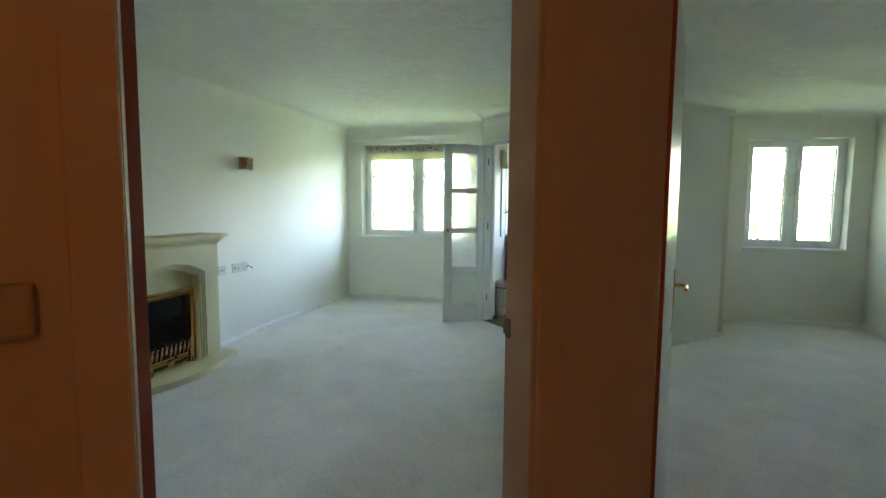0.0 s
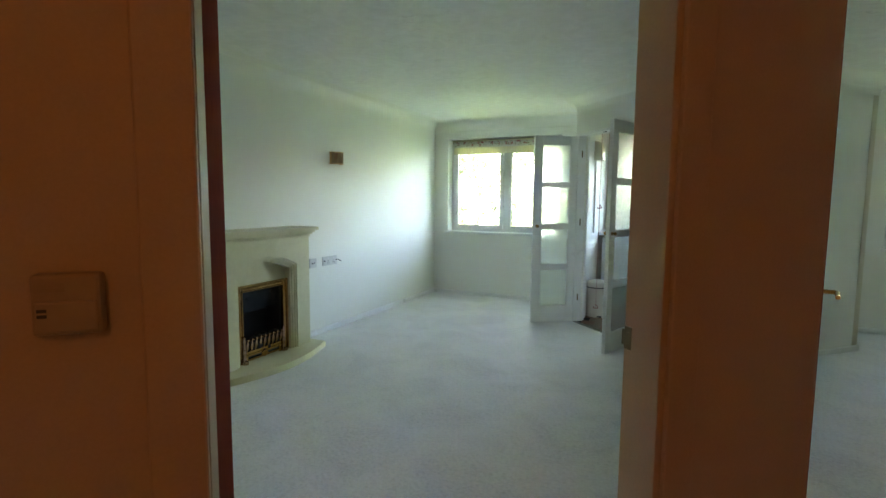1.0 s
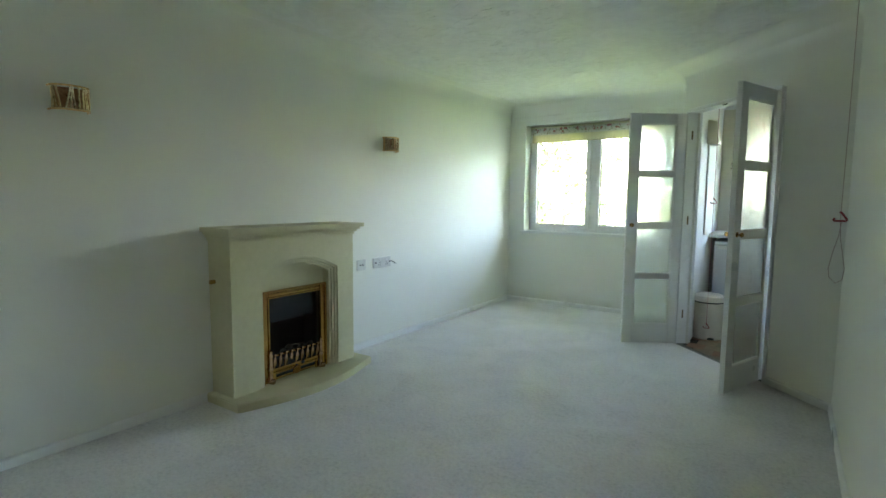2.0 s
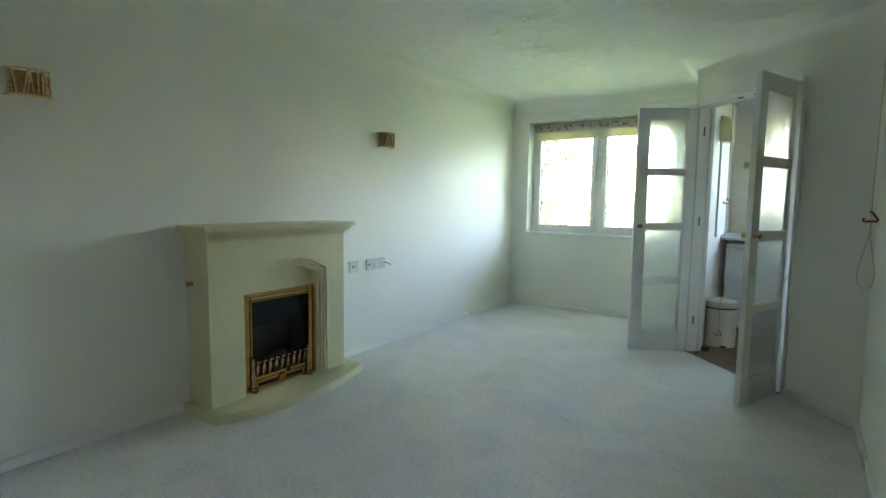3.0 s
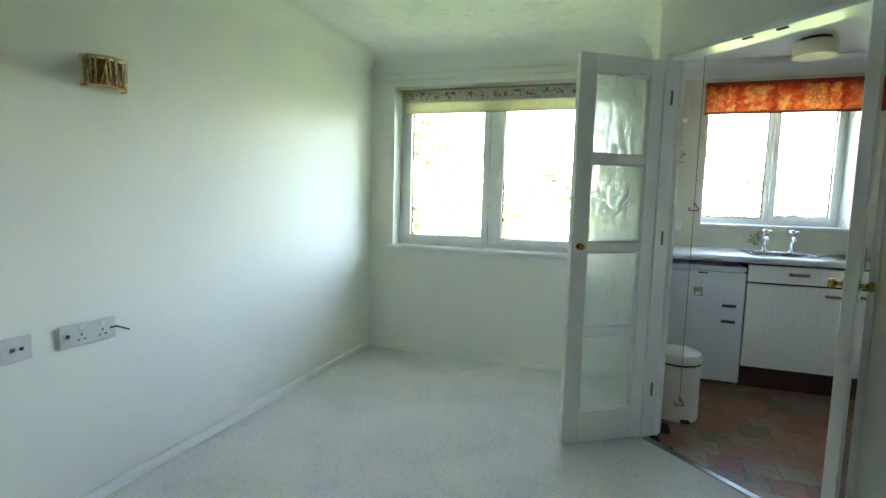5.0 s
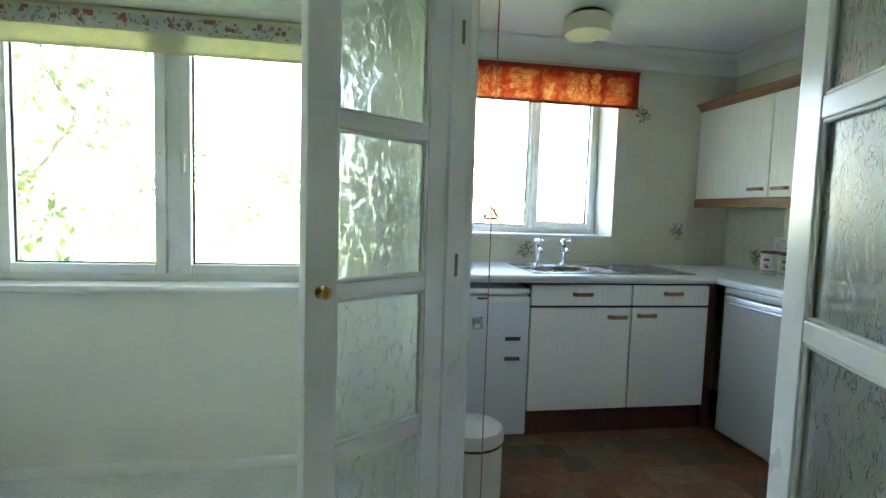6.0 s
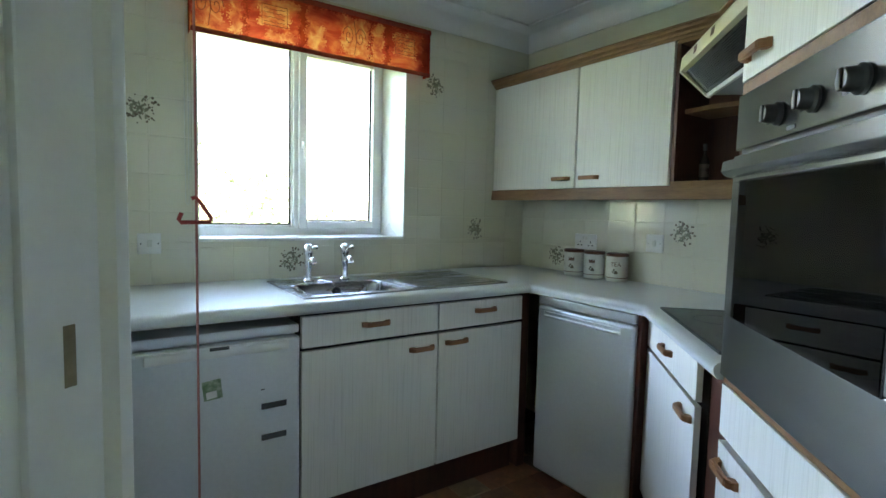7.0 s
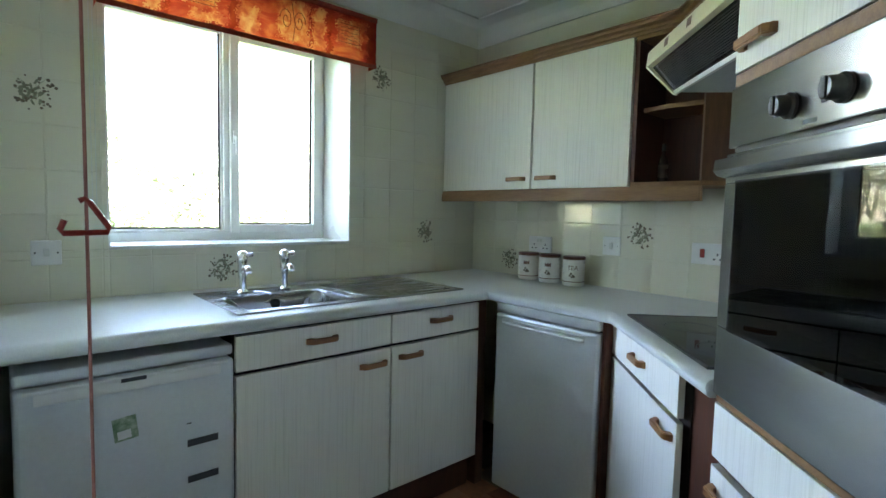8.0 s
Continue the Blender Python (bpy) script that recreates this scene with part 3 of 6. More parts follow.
# ---- windows ----
def window(name, x0, x1, z0, z1, y, label, mullion, sashes, sill, vent=False, f=0.045, half=0.03, s=0.048):
    """An upvc window in an opening; its inner face stands at y. sashes: (from, to, handle side)."""
    w = thing(name, pose((x0 + x1) / 2, y, z0), label, "window", kind="structure")
    hx, h = (x1 - x0) / 2, z1 - z0
    low = max(f, 0.042)
    for nm, lo, hi in (("frame_bar", (-hx, 0, 0), (-hx + f, 0.07, h)), ("frame_bar", (hx - f, 0, 0), (hx, 0.07, h)), ("frame_bar", (-hx + f, 0, 0), (hx - f, 0.07, low)), ("frame_bar", (-hx + f, 0, h - f), (hx - f, 0.07, h)),
                       ("mullion", (mullion - half, 0, low), (mullion + half, 0.07, h - f))):
        part(nm, box(lo, hi, 0.004), UPVC, w)
    sash_width = s
    for a, b, side in sashes:
        s = sash_width if side else 0.012
        d = -0.016 if side else 0.012
        bm = bmesh.new()
        z_lo, z_hi = low - (0.008 if side else 0), h - f + (0.008 if side else 0)
        for lo, hi in (((a, d, z_lo), (a + s, 0.05, z_hi)), ((b - s, d, z_lo), (b, 0.05, z_hi)), ((a + s, d, z_lo), (b - s, 0.05, z_lo + s)), ((a + s, d, z_hi - s), (b - s, 0.05, z_hi))):
            bm_box(bm, lo, hi, 0.004)
        sash = part("sash" if side else "glazing_bead", bm, UPVC, w)
        bm = bmesh.new()
        for lo, hi in (((a + s, 0.018, z_lo + s), (a + s + 0.007, 0.03, z_hi - s)), ((b - s - 0.007, 0.018, z_lo + s), (b - s, 0.03, z_hi - s)), ((a + s + 0.007, 0.018, z_lo + s), (b - s - 0.007, 0.03, z_lo + s + 0.007))):
            bm_box(bm, lo, hi)
        part("gasket", bm, RUBBER, w, "thin black rubber gasket")
        pane = part("pane", box((a + s - 0.006, 0.024, z_lo + s - 0.006), (b - s + 0.006, 0.028, z_hi - s + 0.006)), GLASS, w, "clear window pane")
        pane.visible_shadow = False
        if side:
            hx_at = (a + s / 2) if side < 0 else (b - s / 2)
            bm = box((hx_at - 0.011, d - 0.012, h * 0.46), (hx_at + 0.011, d, h * 0.46 + 0.06), 0.004)
            bm_box(bm, (hx_at - 0.008, d - 0.036, h * 0.46 - 0.055), (hx_at + 0.008, d - 0.022, h * 0.46 + 0.035), 0.005)
            bm_box(bm, (hx_at - 0.007, d - 0.03, h * 0.46 + 0.018), (hx_at + 0.007, d - 0.006, h * 0.46 + 0.034), 0.003)
            part("window_handle", bm, UPVC, sash)
    if vent:
        part("trickle_vent", box((-0.2, -0.016, h - 0.04), (0.2, 0, h - 0.014), 0.004), UPVC, w)
    if sill:
        part("window_sill", box((-hx - sill, -0.172, -0.028), (hx + sill, -0.001, 0.004), 0.006), GLOSS, w, "white painted sill board")
    return w


window("window_1", -2.955, -1.41, 0.87, 2.124, 6.745, "white upvc casement window with two opening lights, sun-bleached outside", 0.012, [(-0.725, -0.02, 1), (0.044, 0.725, -1)], 0.035)
window("window_2", -0.60, 0.42, 1.11, 2.10, 7.66, "white upvc kitchen window with one fixed and one opening light", 0.004, [(-0.485, -0.010, 0), (0.016, 0.484, -1)], 0, f=0.025, half=0.014, s=0.042)
window("window_3", 1.815, 2.83, 0.86, 2.085, 6.70, "white upvc bedroom window with two opening lights and a trickle vent", 0.0, [(-0.46, -0.03, 1), (0.03, 0.46, -1)], 0.03, True)
for xa, xb in ((-0.604, -0.596), (0.416, 0.424)):
    solid("reveal_kitchen", box((xa, 7.394, 1.112), (xb, 7.66, 2.10), 0.001), GLOSS, "white painted side of the kitchen window opening", "window reveal", kind="structure")
solid("sill_kitchen", box((-0.60, 7.392, 1.098), (0.42, 7.66, 1.112), 0.003), GLOSS, "white tiled kitchen window ledge", "sill", kind="structure")
solid("curtain_batten", box((-3.14, 6.584, 2.170), (-1.09, 6.5995, 2.222), 0.005), PAINT, "long wall-coloured curtain batten fixed above the lounge window", "batten")
for a0, a1, b0, b1, yy in ((-2.95, -1.415, 0.9, 2.12, 6.86), (-0.59, 0.41, 1.12, 2.09, 7.74), (1.82, 2.825, 0.87, 2.08, 6.83)):
    portal = new("daylight_opening", bpy.data.lights.new("daylight_opening", "AREA"))
    portal.data.shape, portal.data.size, portal.data.size_y = "RECTANGLE", a1 - a0, b1 - b0
    portal.data.cycles.is_portal = True
    portal.matrix_world = look(((a0 + a1) / 2, yy, (b0 + b1) / 2), ((a0 + a1) / 2, yy - 1, (b0 + b1) / 2))

# ---- door frames ----
HALL_M = Matrix.Translation((0, 0, 0)) @ pose(0, 0, 0, 0, 0, 45)   # x: along the slanting hall wall, y: into the lounge
Q_HALL, Q_ROOM = 1.29 * S2, 1.43 * S2
lining = thing("door_lining", HALL_M, "cream painted door lining and architrave round the lounge doorway", "door frame", kind="structure")
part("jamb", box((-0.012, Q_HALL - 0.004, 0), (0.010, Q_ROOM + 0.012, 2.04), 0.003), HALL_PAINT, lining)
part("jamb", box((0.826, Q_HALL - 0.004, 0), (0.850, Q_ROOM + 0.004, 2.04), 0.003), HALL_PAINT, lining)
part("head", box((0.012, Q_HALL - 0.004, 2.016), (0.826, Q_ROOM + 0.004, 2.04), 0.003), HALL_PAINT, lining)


def architrave(bm, x_in, x_out, q, z1):
    s = 1 if x_out > x_in else -1
    for a, b, t in ((0.0, 0.075, 0.014), ):
        xa, xb = sorted((x_in + s * a, x_in + s * b))
        bm_box(bm, (xa, q - t, 0), (xb, q + 0.001, z1), 0.004)
    return bm


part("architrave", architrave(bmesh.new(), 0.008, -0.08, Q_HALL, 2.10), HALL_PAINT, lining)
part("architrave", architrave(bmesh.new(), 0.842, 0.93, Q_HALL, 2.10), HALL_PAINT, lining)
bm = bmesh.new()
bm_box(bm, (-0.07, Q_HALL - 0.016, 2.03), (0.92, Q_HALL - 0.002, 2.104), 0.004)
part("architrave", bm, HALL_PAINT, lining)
bm = box((0.8235, Q_ROOM - 0.02, 0.998), (0.8275, Q_ROOM + 0.001, 1.048), 0.001)
bm_box(bm, (0.8225, Q_ROOM - 0.003, 1.006), (0.8275, Q_ROOM + 0.008, 1.040), 0.001)
bm_box(bm, (0.8225, Q_ROOM - 0.015, 1.010), (0.8262, Q_ROOM - 0.007, 1.036), 0.0005)
part("strike_plate", bm, DULL_BRASS, lining, "worn brass strike plate")

bed_lining = thing("door_lining", pose(0, 0, 0), "cream painted door lining of the bedroom doorway", "door frame", kind="structure")
part("jamb", box((0.246, 1.566, 0), (0.256, 1.674, 2.04), 0.002), GLOSS, bed_lining)
part("jamb", box((1.052, 1.562, 0), (1.072, 1.674, 2.04), 0.003), GLOSS, bed_lining)
part("head", box((0.256, 1.562, 2.02), (1.052, 1.674, 2.04), 0.003), GLOSS, bed_lining)

ENTRY_M = Matrix.Translation((-1.07, 5.72, 0)) @ pose(0, 0, 0, 0, 0, -45)   # x: from the partition to the east wall, y: into the kitchen
entry = thing("door_lining", ENTRY_M, "white gloss door lining of the slanting kitchen opening", "door frame", kind="structure")
part("jamb", box((0.031, -0.012, 0), (0.061, 0.132, 2.0), 0.004), GLOSS, entry)
part("jamb", box((1.002, -0.012, 0), (1.026, 0.112, 2.0), 0.004), GLOSS, entry)
part("head", box((0.061, -0.012, 1.985), (1.002, 0.112, 2.012), 0.004), GLOSS, entry)
part("door_catch", box((0.44, 0.004, 1.979), (0.485, 0.018, 1.986), 0.002), BLACK, entry, "small dark ball catch")
part("door_catch", box((0.585, 0.004, 1.979), (0.63, 0.018, 1.986), 0.002), BLACK, entry, "small dark ball catch")
part("threshold_bar", box((0.061, -0.005, -0.02), (1.0, 0.03, 0.008), 0.003), STEEL, entry, "thin metal threshold bar")


# ---- doors ----
def glazed_leaf(hinge, free, knob_sides, flip):
    """A narrow four-pane door; x runs from the hinge to the free edge."""
    h, f = Vector((*hinge, 0)), Vector((*free, 0))
    ang = math.degrees(math.atan2(f.y - h.y, f.x - h.x))
    d = thing("door_1", pose(h.x, h.y, 0.008, 0, 0, ang), "white painted narrow door with four patterned glass panes, standing open", "door", "pair of glazed kitchen doors", kind="structure")
    w, t, top = (f - h).length, 0.035, 1.972
    y0, y1 = (-t, 0.0) if flip else (0.0, t)
    xa, xb = 0.098, w - 0.088
    bars = [(0.0, 0.168), (0.567, 0.612), (1.004, 1.049), (1.446, 1.490), (1.884, top)]
    part("stile", box((0, y0, 0), (xa, y1, top), 0.003), GLOSS, d)
    part("stile", box((xb, y0, 0), (w, y1, top), 0.003), GLOSS, d)
    for a, b in bars:
        part("rail", box((xa, y0 + 0.001, a), (xb, y1 - 0.001, b), 0.003), GLOSS, d)
    for (_, a), (b, _) in zip(bars, bars[1:]):
        pane = part("pane", box((xa - 0.004, (y0 + y1) / 2 - 0.0025, a - 0.004), (xb + 0.004, (y0 + y1) / 2 + 0.0025, b + 0.004)), OBSCURE, d, "swirl-patterned obscure glass pane")
        bm = bmesh.new()
        for yy, s in ((y0, 1), (y1, -1)):
            for lo, hi in (((xa, 0, a), (xa + 0.009, 0, b)), ((xb - 0.009, 0, a), (xb, 0, b)), ((xa, 0, a), (xb, 0, a + 0.009)), ((xa, 0, b - 0.009), (xb, 0, b))):
                ya, yb = sorted((yy + s * 0.004, yy + s * 0.014))
                bm_box(bm, (lo[0], ya, lo[2]), (hi[0], yb, hi[2]), 0.003, seg=1)
        part("glazing_bead", bm, GLOSS, d)
    for s, yy in ((-1, y0), (1, y1)):
        m = Matrix.Translation((w - 0.042, yy, 1.030)) @ pose(0, 0, 0, 90 * (1 if s < 0 else -1))
        part("knob", lathe([(0, 0), (0.017, 0), (0.017, 0.003), (0.007, 0.005), (0.006, 0.016), (0.013, 0.021), (0.0165, 0.028), (0.013, 0.036), (0.0, 0.038)], 20, m), BRASS, d, "small tarnished brass knob")
    yh = y1
    for hz in (0.26, 1.074, 1.79):
        bm = bmesh.new() if knob_sides == 2 else lathe([(0, hz - 0.038), (0.006, hz - 0.038), (0.006, hz + 0.038), (0, hz + 0.038)], 10, Matrix.Translation((-0.005, yh, 0)))
        if knob_sides == 2:
            bm_box(bm, (-0.034, yh - 0.002, hz - 0.036), (-0.010, yh + 0.002, hz + 0.036))
        part("hinge", bm, DULL_BRASS, d, "dull brass butt hinge")
    return d


glazed_leaf((-1.022, 5.690), (-1.432, 5.414), 2, True)
glazed_leaf((-0.388, 5.098), (-0.590, 4.582), 1, False)


def flush_door(name, hinge, free, label, t=0.04):
    h, f = Vector((*hinge, 0)), Vector((*free, 0))
    d = thing(name, pose(h.x, h.y, 0.008, 0, 0, math.degrees(math.atan2(f.y - h.y, f.x - h.x))), label, "door", kind="structure")
    w = (f - h).length
    part("leaf", box((0.008, -t / 2, 0), (w - 0.008, t / 2, 2.0), 0.003), GLOSS, d)
    for xa in (0.0, w - 0.008):
        part("lipping", box((xa, -t / 2, 0), (xa + 0.008, t / 2, 2.0), 0.002), RED_WOOD, d, "mahogany-stained door edge")
    for s in (-1, 1):
        bm = box((w - 0.085, s * t / 2 - 0.004, 0.90), (w - 0.045, s * t / 2 + 0.004, 1.06), 0.002)
        bm_tube(bm, [(w - 0.065, s * (t / 2 + 0.002), 0.99), (w - 0.065, s * (t / 2 + 0.045), 0.99), (w - 0.075, s * (t / 2 + 0.05), 0.99), (w - 0.17, s * (t / 2 + 0.05), 0.988)], 0.008, 10)
        part("door_handle", bm, BRASS, d, "brass lever handle on a long plate")
    return d


flush_door("door_2", (0.280, 1.70), (0.428, 2.435), "white painted bedroom door standing wide open")
flush_door("door_3", (-0.732, 0.758), (-1.489, 0.663), "white painted lounge door with a mahogany edge, folded right back")


# ---- lounge: fireplace ----
fp = thing("fireplace", pose(-3.16, 3.14, 0), "cream stone-effect fireplace surround with an arched inset, on a bowed hearth", "fireplace")


def arch_outline(half, spring, rise, n=14):
    """Points of an opening: up one side, over a flat arch and down."""
    pts = [(-half, 0.0)]
    for i in range(n + 1):
        u = -1 + 2 * i / n
        pts.append((half * u, spring + rise * (1 - u * u)))
    return pts + [(half, 0.0)]


def surround_layer(bm, half, spring, rise, outer, top, x0, x1, z0=0.05):
    """A board (y across, z up) with an arched opening, between depths x0 and x1."""
    inn = [(y, z0 + z if z else z0) for y, z in arch_outline(half, spring, rise)]
    n = len(inn)
    out = []
    for i, (y, z) in enumerate(inn):
        if i == 0:
            out.append((-outer, z0))
        elif i == n - 1:
            out.append((outer, z0))
        elif i == 1:
            out.append((-outer, top))
        elif i == n - 2:
            out.append((outer, top))
        else:
            out.append((-outer + 2 * outer * (i - 1) / (n - 3), top))
    front_i, front_o = [bm.verts.new((x1, y, z)) for y, z in inn], [bm.verts.new((x1, y, z)) for y, z in out]
    back_i, back_o = [bm.verts.new((x0, y, z)) for y, z in inn], [bm.verts.new((x0, y, z)) for y, z in out]
    for i in range(n - 1):
        bm.faces.new((front_i[i], front_i[i + 1], front_o[i + 1], front_o[i]))
        bm.faces.new((back_i[i], back_o[i], back_o[i + 1], back_i[i + 1]))
        bm.faces.new((front_i[i], back_i[i], back_i[i + 1], front_i[i + 1]))
        bm.faces.new((front_o[i], front_o[i + 1], back_o[i + 1], back_o[i]))
    for k in (0, n - 1):
        bm.faces.new((front_i[k], front_o[k], back_o[k], back_i[k]))
    return bm


FRONT = 0.225
part("front_board", surround_layer(bmesh.new(), 0.343, 0.712, 0.092, 0.50, 1.0, FRONT - 0.03, FRONT), MARBLE, fp)


def arched_ring(half_in, half_out, x0, x1, z0=0.05):
    """One reeded strip of the inset, up both sides and over the flat arch."""
    bm = bmesh.new()
    rows = []
    for half in (half_in, half_out):
        pts = [(y, z0 + z) for y, z in arch_outline(half, 0.712 - (0.343 - half) * 0.36, 0.092 - (0.343 - half) * 0.3)]
        rows.append(([bm.verts.new((x1, y, z)) for y, z in pts], [bm.verts.new((x0, y, z)) for y, z in pts]))
    (fi, bi), (fo, bo) = rows
    for k in range(len(fi) - 1):
        for q in ((fi[k], fi[k + 1], fo[k + 1], fo[k]), (bi[k], bo[k], bo[k + 1], bi[k + 1]), (fi[k], bi[k], bi[k + 1], fi[k + 1]), (fo[k], fo[k + 1], bo[k + 1], bo[k])):
            bm.faces.new(q)
    for k in (0, -1):
        bm.faces.new((fi[k], fo[k], bo[k], bi[k]))
    bmesh.ops.recalc_face_normals(bm, faces=bm.faces[:])
    return bm


for half, d in ((0.320, 0.006), (0.297, 0.012), (0.274, 0.018)):
    part("arched_step", arched_ring(half, half + 0.019, FRONT - 0.0718, FRONT - d), MARBLE, fp)
for sgn in (-1, 1):
    a, b2 = sorted((sgn * 0.475, sgn * 0.5))
    part("side_board", box((0.0, a, 0.05), (FRONT - 0.03, b2, 1.0), 0.002), MARBLE, fp)
part("back_panel", surround_layer(bmesh.new(), 0.230, 0.574, 0.001, 0.47, 0.98, FRONT - 0.11, FRONT - 0.072), MARBLE, fp)
for z0, z1, over in ((0.985, 1.002, 0.010), (1.002, 1.005, 0.004), (1.005, 1.020, 0.026), (1.020, 1.0225, 0.018), (1.0225, 1.038, 0.044), (1.038, 1.0405, 0.036), (1.0405, 1.068, 0.07)):
    part("mantel_shelf" if over == 0.07 else "moulding", box((0.0, -0.5 - over * 0.7, z0), (FRONT + over, 0.5 + over * 0.7, z1), 0.001), MARBLE, fp)
pts = [(0.0, -0.545), (0.32, -0.545)] + [(0.335 + 0.115 * math.sin(math.pi * i / 14), -0.52 + 1.05 * i / 14) for i in range(15)] + [(0.32, 0.59), (0.0, 0.59)]
bm = bm_prism(bmesh.new(), pts, 0.0, 0.05)
bmesh.ops.bevel(bm, geom=[e for e in bm.edges if all(v.co.z > 0.04 for v in e.verts)], offset=0.006, segments=2, affect="EDGES")
part("hearth", bm, MARBLE, fp, "cream hearth slab with a bowed front")
bm = bmesh.new()
for lo, hi in (((FRONT - 0.072, -0.245, 0.05), (FRONT - 0.045, -0.198, 0.662)), ((FRONT - 0.072, 0.203, 0.05), (FRONT - 0.045, 0.25, 0.662)), ((FRONT - 0.072, -0.198, 0.616), (FRONT - 0.045, 0.203, 0.662))):
    bm_box(bm, lo, hi, 0.008)
for lo, hi in (((FRONT - 0.05, -0.249, 0.05), (FRONT - 0.036, -0.236, 0.666)), ((FRONT - 0.05, 0.241, 0.05), (FRONT - 0.036, 0.254, 0.666)), ((FRONT - 0.05, -0.236, 0.653), (FRONT - 0.036, 0.241, 0.666)), ((FRONT - 0.05, -0.206, 0.05), (FRONT - 0.039, -0.197, 0.622)), ((FRONT - 0.05, 0.202, 0.05), (FRONT - 0.039, 0.211, 0.622)), ((FRONT - 0.05, -0.197, 0.613), (FRONT - 0.039, 0.202, 0.622))):
    bm_box(bm, lo, hi, 0.003)
part("brass_frame", bm, BRASS, fp, "polished brass frame")
bm = boxes([((0.005, -0.21, 0.04), (0.02, 0.21, 0.64)), ((0.02, -0.21, 0.05), (FRONT - 0.0725, -0.188, 0.63)), ((0.02, 0.188, 0.05), (FRONT - 0.0725, 0.21, 0.63)), ((0.02, -0.188, 0.60), (FRONT - 0.0725, 0.188, 0.63)), ((0.02, -0.188, 0.05), (FRONT - 0.1, 0.188, 0.07))])
part("firebox", bm, BLACK, fp, "black fire box")
bm = bmesh.new()
bm_prism(bm, [(FRONT - 0.135, 0.44), (FRONT - 0.095, 0.44), (FRONT - 0.11, 0.6), (FRONT - 0.15, 0.6)], -0.186, 0.186, Matrix(((1, 0, 0, 0), (0, 0, 1, 0), (0, 1, 0, 0), (0, 0, 0, 1))))
part("hood_panel", bm, SMOKED, fp, "dark sloping hood of the electric fire")
rng = random.Random(4)
for i in range(34):
    bm = bmesh.new()
    c = Vector((rng.uniform(0.10, 0.17), rng.uniform(-0.16, 0.16), rng.uniform(0.12, 0.235)))
    got = bmesh.ops.create_icosphere(bm, subdivisions=1, radius=rng.uniform(0.02, 0.034), matrix=Matrix.Translation(c) @ Euler((rng.random() * 6, rng.random() * 6, 0)).to_matrix().to_4x4())
    for v in got["verts"]:
        v.co += Vector((rng.uniform(-1, 1), rng.uniform(-1, 1), rng.uniform(-1, 1))) * 0.006
    part("coal", bm, COAL, fp)
# the fret and its baluster bars
grate = part("grate", box((FRONT - 0.06, -0.195, 0.115), (FRONT - 0.045, 0.195, 0.14), 0.004), BRASS, fp, "brass fret with a curled front rail")
part("rail", tube([(FRONT - 0.044, -0.2, 0.226), (FRONT - 0.044, 0.2, 0.226)], 0.006, 10), BRASS, grate)
for i in range(9):
    y = -0.168 + i * 0.042
    m = Matrix.Translation((FRONT - 0.052, y, 0.137)) @ pose(0, 0, 0, 0, 12) @ Matrix.Diagonal((1.15, 1.15, 0.8, 1))
    bm = lathe([(0.0, 0), (0.006, 0), (0.005, 0.012), (0.0105, 0.03), (0.013, 0.055), (0.010, 0.085), (0.005, 0.105), (0.006, 0.115), (0.009, 0.124), (0.006, 0.136), (0.0, 0.14)], 12, m)
    part("baluster", bm, GRATE_METAL, grate)
for sgn in (-1, 1):
    m = Matrix.Translation((FRONT - 0.040, sgn * 0.196, 0.05)) @ Matrix.Diagonal((1.1, 1.1, 0.86, 1))
    bm = lathe([(0, 0), (0.018, 0.0), (0.02, 0.012), (0.011, 0.03), (0.012, 0.09), (0.017, 0.11), (0.012, 0.13), (0.010, 0.2), (0.014, 0.215), (0.008, 0.235), (0.012, 0.25), (0.0, 0.266)], 14, m)
    bm_lathe(bm, [(0, 0), (0.014, 0.003), (0.017, 0.016), (0.014, 0.03), (0, 0.034)], 12, Matrix.Translation((FRONT - 0.018, sgn * 0.198, 0.05)))
    part("corner_post", bm, GRATE_METAL, grate)
bm = bmesh.new()
for lo, hi in (((0, -0.18, 0.05), (0, -0.155, 0.115)), ((0, 0.155, 0.05), (0, 0.18, 0.115)), ((0, -0.155, 0.098), (0, 0.155, 0.115)), ((0, -0.155, 0.062), (0, 0.155, 0.078)), ((0, -0.022, 0.078), (0, 0.022, 0.098))):
    bm_box(bm, (FRONT - 0.054, lo[1], lo[2]), (FRONT - 0.044, hi[1], hi[2]), 0.003)
bm_lathe(bm, [(0, 0), (0.03, 0.0), (0.026, 0.01), (0, 0.014)], 16, Matrix.Translation((FRONT - 0.046, 0, 0.088)) @ pose(0, 0, 0, 0, 90))
part("ashpan_front", bm, BRASS, grate, "pierced brass ash-pan cover")
# the electric fire fills the inset from side to side
WIDER = Matrix.Diagonal((1, 1.07, 0.98, 1))
for ob in fp.children_recursive:
    if ob.name.split(".")[0] in ("brass_frame", "firebox", "hood_panel", "coal", "grate", "rail", "baluster", "corner_post", "ashpan_front"):
        ob.data.transform(WIDER)
part("gas_tap", tube([(0.06, -0.5, 0.74), (0.06, -0.53, 0.74)], 0.013, 12), BRASS, fp, "small brass restrictor on the side")


